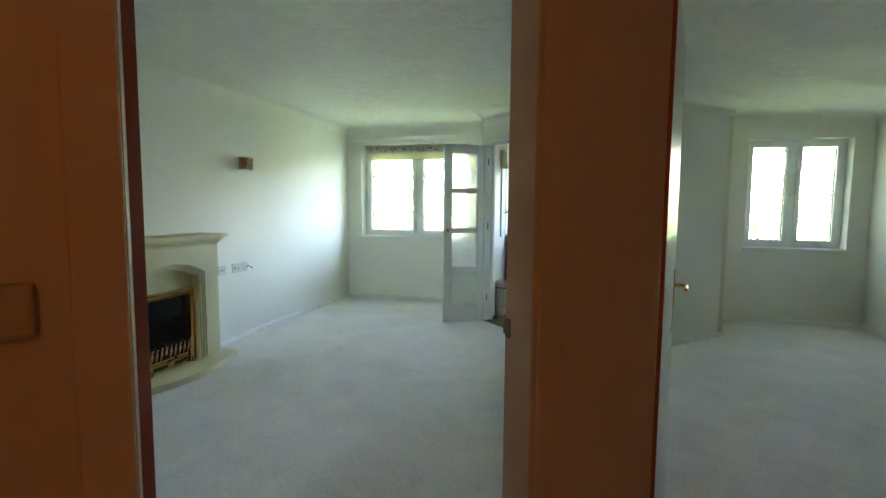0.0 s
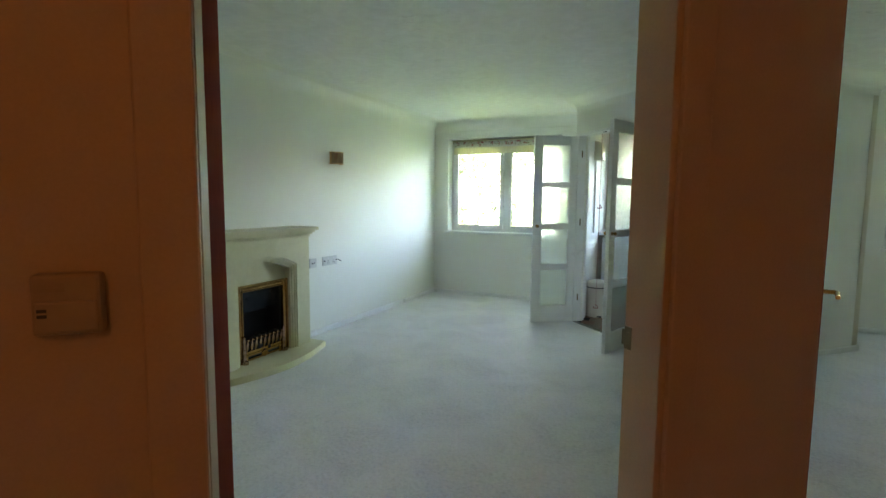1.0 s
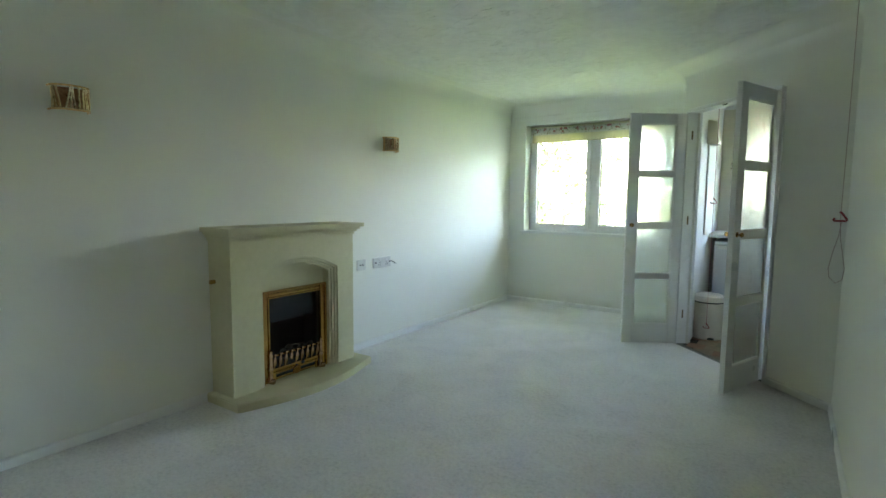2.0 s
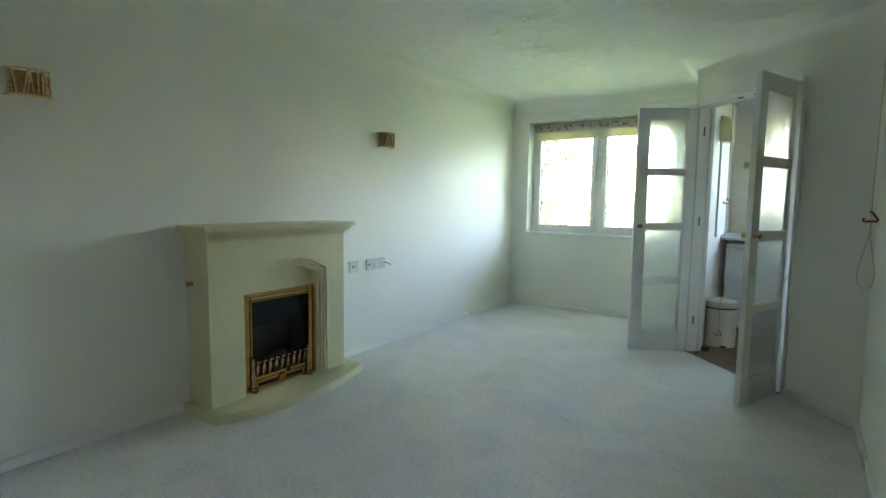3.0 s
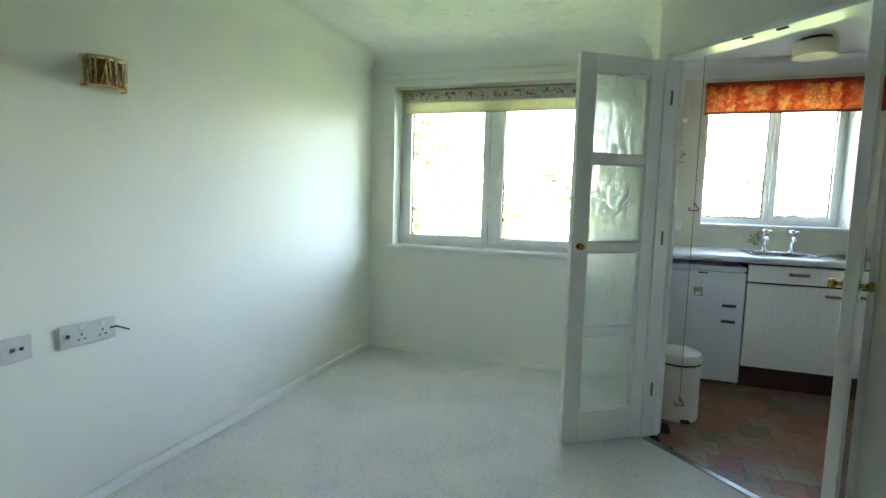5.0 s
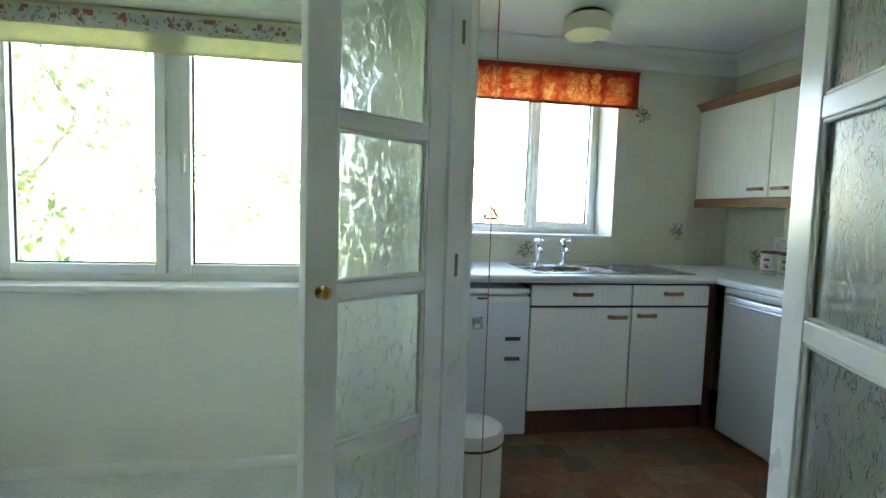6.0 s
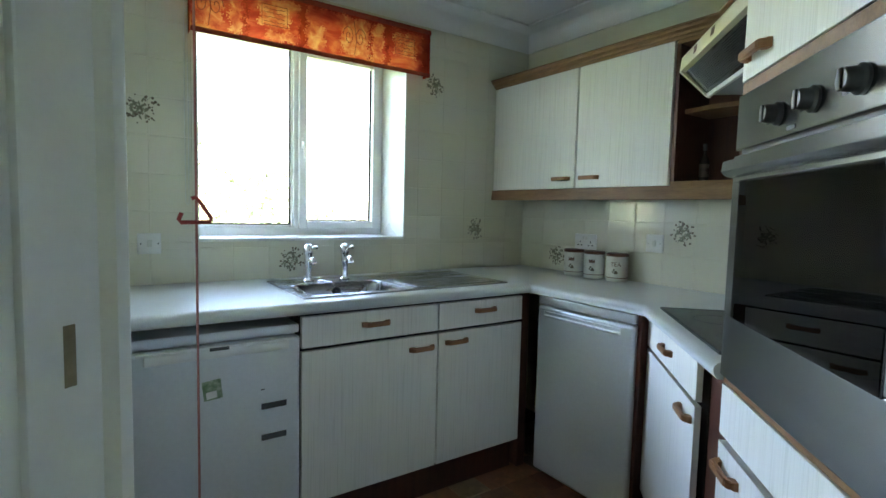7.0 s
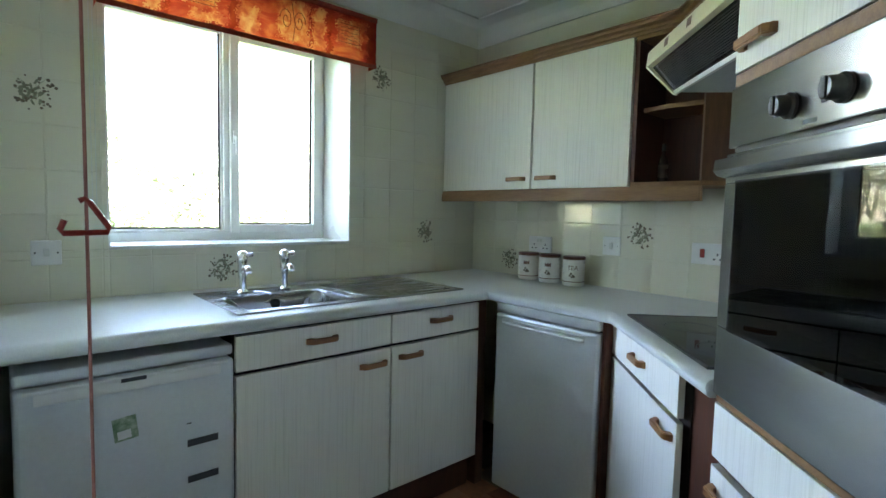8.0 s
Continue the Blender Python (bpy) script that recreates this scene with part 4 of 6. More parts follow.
# ---- lounge: wall lights, sockets, cords ----
def wall_light(y):
    t = thing("wall_light", pose(-3.16, y + 0.008, 1.645) @ Matrix.Diagonal((1, 0.9, 1.06, 1)), "gilt wall light with a curved front of twisted amber glass rods", "wall light", "pair of lounge wall lights")
    part("back_plate", box((0, -0.075, 0.01), (0.012, 0.075, 0.105), 0.003), GILT, t)
    for z in (0.004, 0.107):
        pts = [(0.005, -0.09, z)] + [(0.03 + 0.058 * math.cos(a), 0.088 * math.sin(a), z) for a in [-math.pi / 2 + math.pi * i / 12 for i in range(13)]] + [(0.005, 0.09, z)]
        part("rim", tube(pts, 0.0045, 8), GILT, t)
    rng = random.Random(int(y * 100))
    for i in range(13):
        a = -math.pi / 2 + math.pi * (i + 0.5) / 13
        lean = rng.choice((-0.3, -0.12, 0.0, 0.12, 0.3))
        p0, p1 = (0.03 + 0.056 * math.cos(a), 0.086 * math.sin(a), 0.006), (0.03 + 0.056 * math.cos(a + lean), 0.086 * math.sin(a + lean), 0.106)
        mid = [tuple(p0[k] + (p1[k] - p0[k]) * j / 6 + (rng.uniform(-0.0012, 0.0012) if k < 2 else 0) for k in range(3)) for j in range(7)]
        part("glass_rod", tube(mid, 0.0052, 7), AMBER, t)
    bm = bm_lathe(bmesh.new(), [(0, 0.01), (0.05, 0.012), (0.05, 0.1), (0, 0.102)], 16, Matrix.Translation((0.035, 0, 0)) @ Matrix.Diagonal((0.7, 1.4, 1, 1)))
    part("inner_shade", bm, AMBER_DARK, t)
    return t


AMBER = surface("amber_rod_glass", (0.34, 0.19, 0.07), (0.98, 0.84, 0.58), 0.14, 0.75, grain=130, stain=60, relief=0.4, depth=0.002)
AMBER_DARK = surface("amber_shade", (0.20, 0.09, 0.035), (0.42, 0.22, 0.10), 0.3, 0.3, grain=90, stain=40, relief=0.4, depth=0.002)
wall_light(1.95)
wall_light(4.30)


def plate(name, m, w, h, label, bits, group="", face=PLASTIC):
    """A switch or socket plate; x to the right, y out of the wall. bits: (name, x0, x1, z0, z1, depth, material)."""
    t = thing(name, m, label, "socket" if "socket" in name else "switch", group)
    part("plate", box((-w / 2, 0, -h / 2), (w / 2, 0.009, h / 2), 0.003), face, t)
    for nm, x0, x1, z0, z1, d, material in bits:
        part(nm, box((x0, 0.0085, z0), (x1, 0.009 + d, z1), 0.001, seg=1), material, t)
    return t


def pins(cx, cz):
    return [("pin_hole", cx - 0.003, cx + 0.003, cz + 0.006, cz + 0.016, 0.001, PRINT), ("pin_hole", cx - 0.017, cx - 0.007, cz - 0.011, cz - 0.005, 0.001, PRINT), ("pin_hole", cx + 0.007, cx + 0.017, cz - 0.011, cz - 0.005, 0.001, PRINT)]


WEST = lambda y, z: pose(-3.16, y, z, 0, 0, -90)
plate("aerial_socket", WEST(3.96, 0.70), 0.10, 0.088, "white single aerial socket plate", [("outlet", -0.02, -0.008, -0.006, 0.006, 0.004, PRINT), ("outlet", 0.008, 0.02, -0.006, 0.006, 0.004, PRINT)], face=PLATE_GREY)
sk = plate("double_socket", WEST(4.215, 0.70), 0.225, 0.088, "white double power socket with a short black lead", pins(-0.055, -0.012) + pins(0.03, -0.012) + [("rocker", -0.063, -0.047, 0.016, 0.032, 0.004, PLASTIC), ("rocker", 0.022, 0.038, 0.016, 0.032, 0.004, PLASTIC), ("outlet", 0.078, 0.09, -0.006, 0.008, 0.006, PRINT)], face=PLATE_GREY)
part("lead", tube([(-0.084, 0.012, 0.0), (-0.1, 0.03, 0.004), (-0.125, 0.035, -0.008), (-0.155, 0.03, -0.022)], 0.0035, 8), RUBBER, sk, "short black lead")


def pull_cord(name, x, y, top, handles, bottom, loop, label, strand):
    t = thing(name, pose(x, y, 0), label, "pull cord")
    part("ceiling_switch", lathe([(0, top + 0.002), (0.042, top + 0.002), (0.042, top - 0.018), (0.034, top - 0.03), (0.014, top - 0.034), (0, top - 0.034)], 24), PLASTIC, t)
    low = handles[0] if loop else bottom
    part("cord", tube([(0, 0, top - 0.03), (0.001, 0, (top + low) / 2), (0, 0, low)], 0.0016 if loop else 0.002, 6), strand, t)
    for z in handles:
        a = 0.03 if not loop else 0.036
        tri = [(-0.006, 0, z + a), (0.0, 0, z + a + 0.003), (0.005, 0, z + a - 0.002), (a * 0.8, 0, z - 0.002), (a * 0.74, 0, z - 0.008), (-a * 0.74, 0, z - 0.009), (-a * 0.84, 0, z - 0.004), (-a * 0.7, 0, z + 0.007)]
        part("handle", tube(tri, 0.0036 if not loop else 0.0055, 8), RED_PLASTIC, t, "red plastic triangle handle")
    if loop:
        z = handles[0]
        pts = [(0, 0, z), (0.006, 0, z - 0.1), (0.02, 0, z - 0.18), (0.034, 0, z - 0.27), (0.028, 0, z - 0.33), (0.0, 0, z - 0.35), (-0.03, 0, z - 0.32), (-0.036, 0, z - 0.27), (-0.022, 0, z - 0.18), (-0.004, 0, z - 0.1), (0.008, 0, z)]
        part("loop", tube(pts, 0.0016, 6), strand, t)
    return t


CORD_RED = surface("red_cord", (0.30, 0.10, 0.09), (0.42, 0.17, 0.15), 0.8, grain=300, stain=20, relief=0.3)
pull_cord("alarm_pull_cord", -0.045, 4.42, CEIL, [1.155], 0.7, True, "thin alarm pull cord with red handle and loop", CORD)
pull_cord("kitchen_pull_cord", -0.833, 5.918, CEIL - 0.006, [1.238, 0.13], 0.13, False, "thin red alarm cord with two red triangle handles", CORD_RED)

# roller blind in the lounge window
bl = thing("roller_blind", pose(-2.18, 6.70, 1.935), "cream roller blind with a floral border, rolled almost up", "blind")
part("cloth", box((-0.735, -0.001, 0.0), (0.735, 0.001, 0.165), 0), CREAM_CLOTH, bl)
part("border", box((-0.735, -0.0018, 0.080), (0.735, -0.0011, 0.165)), BORDER_CLOTH, bl, "pale grey floral border")
part("roller", tube([(-0.75, 0.012, 0.165), (0.75, 0.012, 0.165)], 0.017, 14), CREAM_CLOTH, bl)
part("bottom_bar", box((-0.735, -0.005, -0.01), (0.735, 0.005, 0.006), 0.003), CREAM_CLOTH, bl)
rng = random.Random(11)
bm, bg = bmesh.new(), bmesh.new()
for i in range(15):
    u = -0.69 + 1.38 * i / 14 + rng.uniform(-0.03, 0.03)
    for k in range(3):
        cx, cz, r = u + rng.uniform(-0.03, 0.03), 0.13 + rng.uniform(-0.02, 0.022), rng.uniform(0.006, 0.013)
        for j in range(5):
            a = j * 1.257 + rng.random()
            bm_lathe(bm, [(0, 0.0006), (r * 0.55, 0.0003), (r * 0.6, 0)], 7, Matrix.Translation((cx + r * 0.6 * math.cos(a), -0.0026, cz + r * 0.6 * math.sin(a))) @ pose(0, 0, 0, 90))
    for k in range(9):
        cx, cz, a = u + rng.uniform(-0.06, 0.06), 0.12 + rng.uniform(-0.03, 0.035), rng.random() * 3
        bm_lathe(bg, [(0, 0.0006), (0.006, 0.0003), (0.0065, 0)], 7, Matrix.Translation((cx, -0.0026, cz)) @ pose(0, 0, 0, 90) @ pose(0, 0, 0, 0, 0, math.degrees(a)) @ Matrix.Diagonal((1.7, 0.5, 1, 1)))
tagged(part("rose_print", bm, ROSE_CLOTH, bl), kind="stuff")
tagged(part("leaf_print", bg, SAGE_CLOTH, bl), kind="stuff")

# entry panel in the hall
TIMER_CREAM = surface("aged_cream_plastic", (0.36, 0.27, 0.18), (0.43, 0.33, 0.22), 0.5, grain=20, stain=5, relief=0.05)
hp = thing("heating_timer", HALL_M @ Matrix.Translation((-0.147, Q_HALL, 1.172)), "cream plastic heating timer box on the hall wall", "control box")
part("case", box((-0.038, -0.026, -0.03), (0.038, 0.0, 0.048), 0.005), TIMER_CREAM, hp)
part("flap", box((-0.034, -0.029, -0.026), (0.034, -0.024, 0.014), 0.003), TIMER_CREAM, hp)
part("grille", boxes([((-0.03, -0.0275, 0.022 + 0.006 * k), (0.0, -0.025, 0.025 + 0.006 * k)) for k in range(3)]), TIMER_CREAM, hp)
for k in (0, 1):
    part("indicator", box((-0.030, -0.0305, 0.001 - 0.007 * k), (-0.020, -0.0285, 0.005 - 0.007 * k)), PRINT, hp)
hl = thing("hall_ceiling_lamp", pose(0.35, -0.9, CEIL), "bare warm bulb hanging from the hall ceiling", "ceiling lamp")
part("base", lathe([(0, 0), (0.05, 0), (0.05, -0.02), (0, -0.025)], 24), PLASTIC, hl)
part("flex", tube([(0, 0, -0.02), (0, 0, -0.2)], 0.004, 8), PLASTIC, hl)
GLOW, nt, gb = base_mat("warm_bulb")
gb.inputs["Emission Color"].default_value, gb.inputs["Emission Strength"].default_value = (1.0, 0.42, 0.12, 1), 1.0
part("bulb", lathe([(0, -0.302), (0.02, -0.295), (0.03, -0.27), (0.024, -0.235), (0.012, -0.21), (0.012, -0.19), (0, -0.19)], 20), GLOW, hl, "warm glowing bulb")


# ---- kitchen: base units ----
def bar_handle(length=0.118):
    """A wooden bridge handle; x along it, y out of the front (negative)."""
    bm = bmesh.new()
    h = length / 2
    prof = [(-h, 0.0), (-h, -0.012), (-h + 0.012, -0.026), (h - 0.012, -0.026), (h, -0.012), (h, 0.0), (h - 0.018, 0.0), (h - 0.026, -0.013), (-h + 0.026, -0.013), (-h + 0.018, 0.0)]
    lo, hi = [bm.verts.new((x, y, -0.0095)) for x, y in prof], [bm.verts.new((x, y, 0.0095)) for x, y in prof]
    n = len(prof)
    quads = ((0, 1, 8, 9), (1, 2, 8), (2, 3, 7, 8), (3, 4, 7), (4, 5, 6, 7))
    for q in quads:
        bm.faces.new([lo[i] for i in q])
        bm.faces.new([hi[i] for i in q][::-1])
    for i in range(n):
        j = (i + 1) % n
        bm.faces.new((lo[i], hi[i], hi[j], lo[j]))
    bmesh.ops.bevel(bm, geom=[e for e in bm.edges if all(v.co.y < -0.011 for v in e.verts)], offset=0.003, segments=2, affect="EDGES")
    return bm


def unit(name, m, w, depth, z0, z1, fronts, label, plinth=True, body=GAP_SHADE_JOINTS, group="kitchen units"):
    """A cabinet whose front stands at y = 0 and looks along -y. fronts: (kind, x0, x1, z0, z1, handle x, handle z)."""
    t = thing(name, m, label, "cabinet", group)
    # default body colour is painted near-black for the shade between the fronts
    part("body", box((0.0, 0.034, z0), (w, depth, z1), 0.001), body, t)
    if plinth:
        part("plinth", box((0.0, 0.055, 0.0), (w, 0.075, z0), 0.001), MAHOGANY, t, "dark mahogany plinth")
    for kind, x0, x1, f0, f1, hx, hz in fronts:
        f = part(kind, box((x0 + 0.004, 0.0, f0), (x1 - 0.004, 0.018, f1), 0.002), LAMINATE, t)
        if hx is not None:
            hd = part("handle", bar_handle(), OAK, f, "brown wooden bridge handle")
            hd.matrix_basis = Matrix.Translation((hx, 0.0, hz))
    return t


FY = 6.745
unit("sink_unit", pose(-0.372, FY, 0), 0.594, 0.60, 0.155, 0.872, [("drawer_front", 0, 0.594, 0.752, 0.866, 0.298, 0.815), ("door", 0, 0.594, 0.163, 0.739, 0.51, 0.687)], "white wood-grain base cabinet with a drawer front under the sink")
unit("base_cabinet", pose(0.222, FY, 0), 0.482, 0.60, 0.155, 0.872, [("drawer_front", 0, 0.482, 0.752, 0.866, 0.252, 0.82), ("door", 0, 0.482, 0.163, 0.739, 0.094, 0.695)], "white wood-grain base cabinet with drawer and door")
solid("corner_post", box((0.704, FY + 0.004, 0.02), (0.752, FY + 0.14, 0.88), 0.002), MAHOGANY, "dark mahogany filler post in the corner of the units", "filler panel")
DIAG = lambda s, q: pose((s - q) * S2, (s + q) * S2, 0, 0, 0, -135)      # x runs towards the doors, front faces the window
unit("hob_unit", DIAG(4.955, 3.775), 0.652, 0.5, 0.155, 0.875, [("drawer_front", 0.0, 0.652, 0.752, 0.866, 0.338, 0.814), ("door", 0.0, 0.652, 0.163, 0.739, 0.572, 0.693)], "white wood-grain base cabinet under the hob")
solid("filler_panel", box((0.656, 0.036, 0.0), (0.845, 0.052, 0.88), 0.001, DIAG(4.955, 3.775)), MAHOGANY, "dark mahogany filler beside the oven housing", "filler panel")

# worktop: one run along the window, round the corner and slanting to the oven
s_end, q_edge = 4.108, 3.80
c2 = (0.722, 0.722 + q_edge / S2)
end = ((s_end - q_edge) * S2, (s_end + q_edge) * S2)
back = ((s_end - 3.165) * S2, (s_end + 3.165) * S2)
front_line = [(-0.95, 6.715), (0.722, 6.715), c2, end]
bm = bmesh.new()
WT0, WT1 = 0.880, 0.922
SINK = (-0.345, 0.645, 6.79, 7.28)
prof = [(0.0, WT1), (-0.012, WT1), (-0.022, WT1 - 0.004), (-0.029, WT1 - 0.012), (-0.030, WT1 - 0.022), (-0.027, WT0 + 0.006), (-0.020, WT0), (0.0, WT0)]
ins = [(p[0], p[1] + 0.03) for p in front_line[:2]] + [(0.752, c2[1] + 0.03 * 0.414), (end[0] + 0.03 * S2 + 0.0, end[1] - 0.03 * S2)]
ins[1] = (0.752, 6.745)
wt = thing("worktop", pose(0, 0, 0), "pale grey mottled laminate worktop with a rounded front edge", "worktop")
part("front_edge", run(bm, ins, prof), WORKTOP, wt)
bm = bmesh.new()
BW = [(-0.312, 0.115), (6.83, 7.125)]
for poly in ([(-0.95, 6.745), (BW[0][0], 6.745), (BW[0][0], 7.398), (-0.95, 7.398)], [(BW[0][0], 6.745), (BW[0][1], 6.745), (BW[0][1], BW[1][0]), (BW[0][0], BW[1][0])],
             [(BW[0][0], BW[1][1]), (BW[0][1], BW[1][1]), (BW[0][1], 7.398), (BW[0][0], 7.398)], [(BW[0][1], 6.745), (0.752, 6.745), (1.298, 6.745), (1.298, 7.398), (BW[0][1], 7.398)],
             [(0.752, 6.745), ins[2], ins[3], back, (1.298, 5.775), (1.298, 6.745)]):
    bm_prism(bm, poly, WT0, WT1)
part("top", bm, WORKTOP, wt)

# sink
sk = thing("sink", pose(0, 0, WT1), "stainless steel sink with one bowl and a ribbed drainer", "sink")
bm = bmesh.new()
zt = 0.006
for lo, hi in (((SINK[0], SINK[2], 0), (SINK[1], BW[1][0] + 0.004, zt)), ((SINK[0], BW[1][1] - 0.004, 0), (SINK[1], SINK[3], zt)), ((SINK[0], BW[1][0] + 0.004, 0), (BW[0][0] + 0.004, BW[1][1] - 0.004, zt)), ((BW[0][1] - 0.004, BW[1][0] + 0.004, 0), (SINK[1], BW[1][1] - 0.004, zt))):
    bm_box(bm, lo, hi, 0.002)
part("rim", bm, SINK_STEEL, sk)
bm = bmesh.new()


def rounded(x0, x1, y0, y1, r, n=6):
    return [(cx + r * math.cos(a0 + math.pi / 2 * i / n), cy + r * math.sin(a0 + math.pi / 2 * i / n)) for cx, cy, a0 in ((x1 - r, y1 - r, 0), (x0 + r, y1 - r, math.pi / 2), (x0 + r, y0 + r, math.pi), (x1 - r, y0 + r, 1.5 * math.pi)) for i in range(n + 1)]


rings = []
for inset, z in ((-0.006, 0.0062), (0.0, 0.0062), (0.006, 0.0), (0.012, -0.03), (0.02, -0.13), (0.04, -0.15), (0.12, -0.155)):
    rings.append([bm.verts.new((x, y, z)) for x, y in rounded(BW[0][0] + inset, BW[0][1] - inset, BW[1][0] + inset, BW[1][1] - inset, max(0.02, 0.07 - inset * 0.3))])
for a, b2 in zip(rings, rings[1:]):
    for i in range(len(a)):
        j = (i + 1) % len(a)
        bm.faces.new((a[i], a[j], b2[j], b2[i]))
bm.faces.new(rings[-1])
part("bowl", bm, SINK_STEEL, sk)
bm = bmesh.new()
for i in range(16):
    y = SINK[2] + 0.045 + i * 0.0255
    bm_box(bm, (0.165, y, zt - 0.002), (0.60, y + 0.012, zt + 0.0026), 0.0015, seg=1)
part("drainer_ribs", bm, SINK_STEEL, sk)
part("overflow", lathe([(0, 0), (0.02, 0), (0.02, 0.004), (0.014, 0.008), (0, 0.006)], 18, Matrix.Translation((-0.085, 7.112, -0.035)) @ pose(0, 0, 0, 90)), RUBBER, sk, "round black overflow plug")
part("plug_chain", tube([(-0.14, 7.20, 0.008), (-0.12, 7.16, 0.009), (-0.10, 7.118, 0.006), (-0.087, 7.106, -0.03)], 0.002, 6), CHROME, sk)


def tap(x):
    t = thing("tap", pose(x, 7.195, WT1 + 0.006), "chrome pillar tap with a lever head", "tap", "pair of sink taps")
    part("column", lathe([(0, 0), (0.024, 0), (0.025, 0.006), (0.015, 0.014), (0.0135, 0.05), (0.017, 0.075), (0.0185, 0.10), (0.0175, 0.118), (0.020, 0.124), (0.021, 0.145), (0.017, 0.160), (0.009, 0.167), (0, 0.168)], 20), CHROME, t)
    part("spout", tube([(0.0, -0.005, 0.082), (0.0, -0.03, 0.098), (-0.002, -0.055, 0.104), (-0.004, -0.072, 0.100), (-0.005, -0.080, 0.088)], 0.0125, 12), CHROME, t)
    lever = tube([(0, 0, 0.146), (0.012, -0.010, 0.150), (0.024, -0.020, 0.152)], 0.0075, 10)
    bm_lathe(lever, [(0, -0.010), (0.007, -0.007), (0.010, 0), (0.007, 0.007), (0, 0.010)], 12, Matrix.Translation((0.027, -0.022, 0.152)))
    part("lever", lever, CHROME, t)
    return t


tap(-0.184)
tap(-0.010)

# hob
hb = thing("hob", pose(0, 0, WT1, 0, 0, 45), "black glass ceramic hob set in the worktop", "hob")
part("glass_top", box((4.18, 3.29, 0), (4.78, 3.762, 0.006), 0.002), HOB_GLASS, hb)
bm = bmesh.new()
for lo, hi in (((4.174, 3.284, 0), (4.786, 3.29, 0.007)), ((4.174, 3.762, 0), (4.786, 3.768, 0.007)), ((4.174, 3.29, 0), (4.18, 3.762, 0.007)), ((4.78, 3.29, 0), (4.786, 3.762, 0.007))):
    bm_box(bm, lo, hi, 0.001, seg=1)
part("edge_trim", bm, BLACK, hb)
for s, q, r in ((4.33, 3.40, 0.075), (4.6, 3.40, 0.09), (4.33, 3.63, 0.09), (4.6, 3.63, 0.075)):
    part("ring_mark", tube([(s + r * math.cos(a), q + r * math.sin(a), 0.0056) for a in [i * math.pi / 16 for i in range(32)]], 0.0012, 4, True), PRINT, hb)


# ---- kitchen: fridges ----
def fridge(name, m, w, h, depth, material, label, dark_strips):
    t = thing(name, m, label, "fridge", "under-counter fridges")
    part("cabinet", box((0.004, 0.05, 0.03), (w - 0.004, depth, h - 0.03), 0.004), material, t)
    lid, gap = (0.040, 0.007) if dark_strips else (0.032, 0.008)
    part("top", box((0, 0.002 if dark_strips else 0.012, h - lid), (w, depth, h), 0.008), material, t)
    door = part("door", box((0, 0.0, 0.035), (w, 0.048, h - lid - gap), 0.012, seg=3), material, t)
    bm = bmesh.new()
    if dark_strips:
        bm_box(bm, (0.045, -0.009, h - 0.094), (w - 0.065, 0.01, h - 0.082), 0.004, seg=3)
        bm_box(bm, (0.045, -0.004, h - 0.072), (w - 0.065, 0.01, h - 0.066), 0.002)
        bm_box(bm, (0.040, -0.004, h - 0.094), (0.045, 0.01, h - 0.066), 0.002)
        bm_box(bm, (w - 0.065, -0.004, h - 0.094), (w - 0.060, 0.01, h - 0.066), 0.002)
    else:
        bm_box(bm, (0.04, -0.003, h - 0.082), (w - 0.04, 0.02, h - 0.050), 0.005)
        bm_box(bm, (0.02, -0.006, h - 0.05), (w - 0.02, 0.03, h - 0.041), 0.003)
    part("grip_recess", bm, FRIDGE_GREY if dark_strips else PLASTIC, door, "moulded grip along the top of the door")
    part("seal", box((0.01, 0.046, 0.04), (w - 0.01, 0.052, h - 0.045)), RUBBER, t)
    for x in (0.05, w - 0.05):
        part("foot", lathe([(0, 0), (0.018, 0), (0.018, 0.03), (0, 0.03)], 12, Matrix.Translation((x, 0.08, 0.002))), RUBBER, t)
    return t, door


fr, dr = fridge("fridge", pose(-0.90, 6.735, 0), 0.524, 0.845, 0.55, FRIDGE_WHITE, "white under-counter fridge with stickers on its door", False)
part("badge", box((0.225, -0.0062, 0.789), (0.285, -0.0055, 0.80)), PRINT, dr, "small dark maker's badge")
SKEW = Matrix.Translation((0.233, 0, 0.66)) @ pose(0, 0, 0, 0, -6)
part("sticker", box((-0.0285, -0.0012, -0.0325), (0.0285, 0.0002, 0.0325), 0.0004, SKEW, 1), STICKER, dr, "square green and white sticker")
bm = bm_box(bmesh.new(), (-0.02, -0.002, -0.027), (0.012, -0.001, -0.004), 0, SKEW)
part("sticker_band", bm, PLASTIC, dr)
for z in (0.562, 0.452):
    part("label_strip", box((0.388, -0.0012, z), (0.474, 0.0004, z + 0.021), 0.0004, seg=1), PRINT, dr, "black adhesive label strip")
part("scuff", box((0.386, -0.0008, 0.631), (0.4, 0.0004, 0.634)), PRINT, dr)
fridge("fridge", pose(0.752, 6.692, 0, 0, 0, -90), 0.518, 0.872, 0.53, FRIDGE_GREY, "pale silver under-counter fridge in the corner", True)
solid("filler_panel", box((0.765, 6.150, 0.0), (1.2, 6.166, 0.88), 0.001), MAHOGANY, "dark panel between fridge and hob unit", "filler panel")

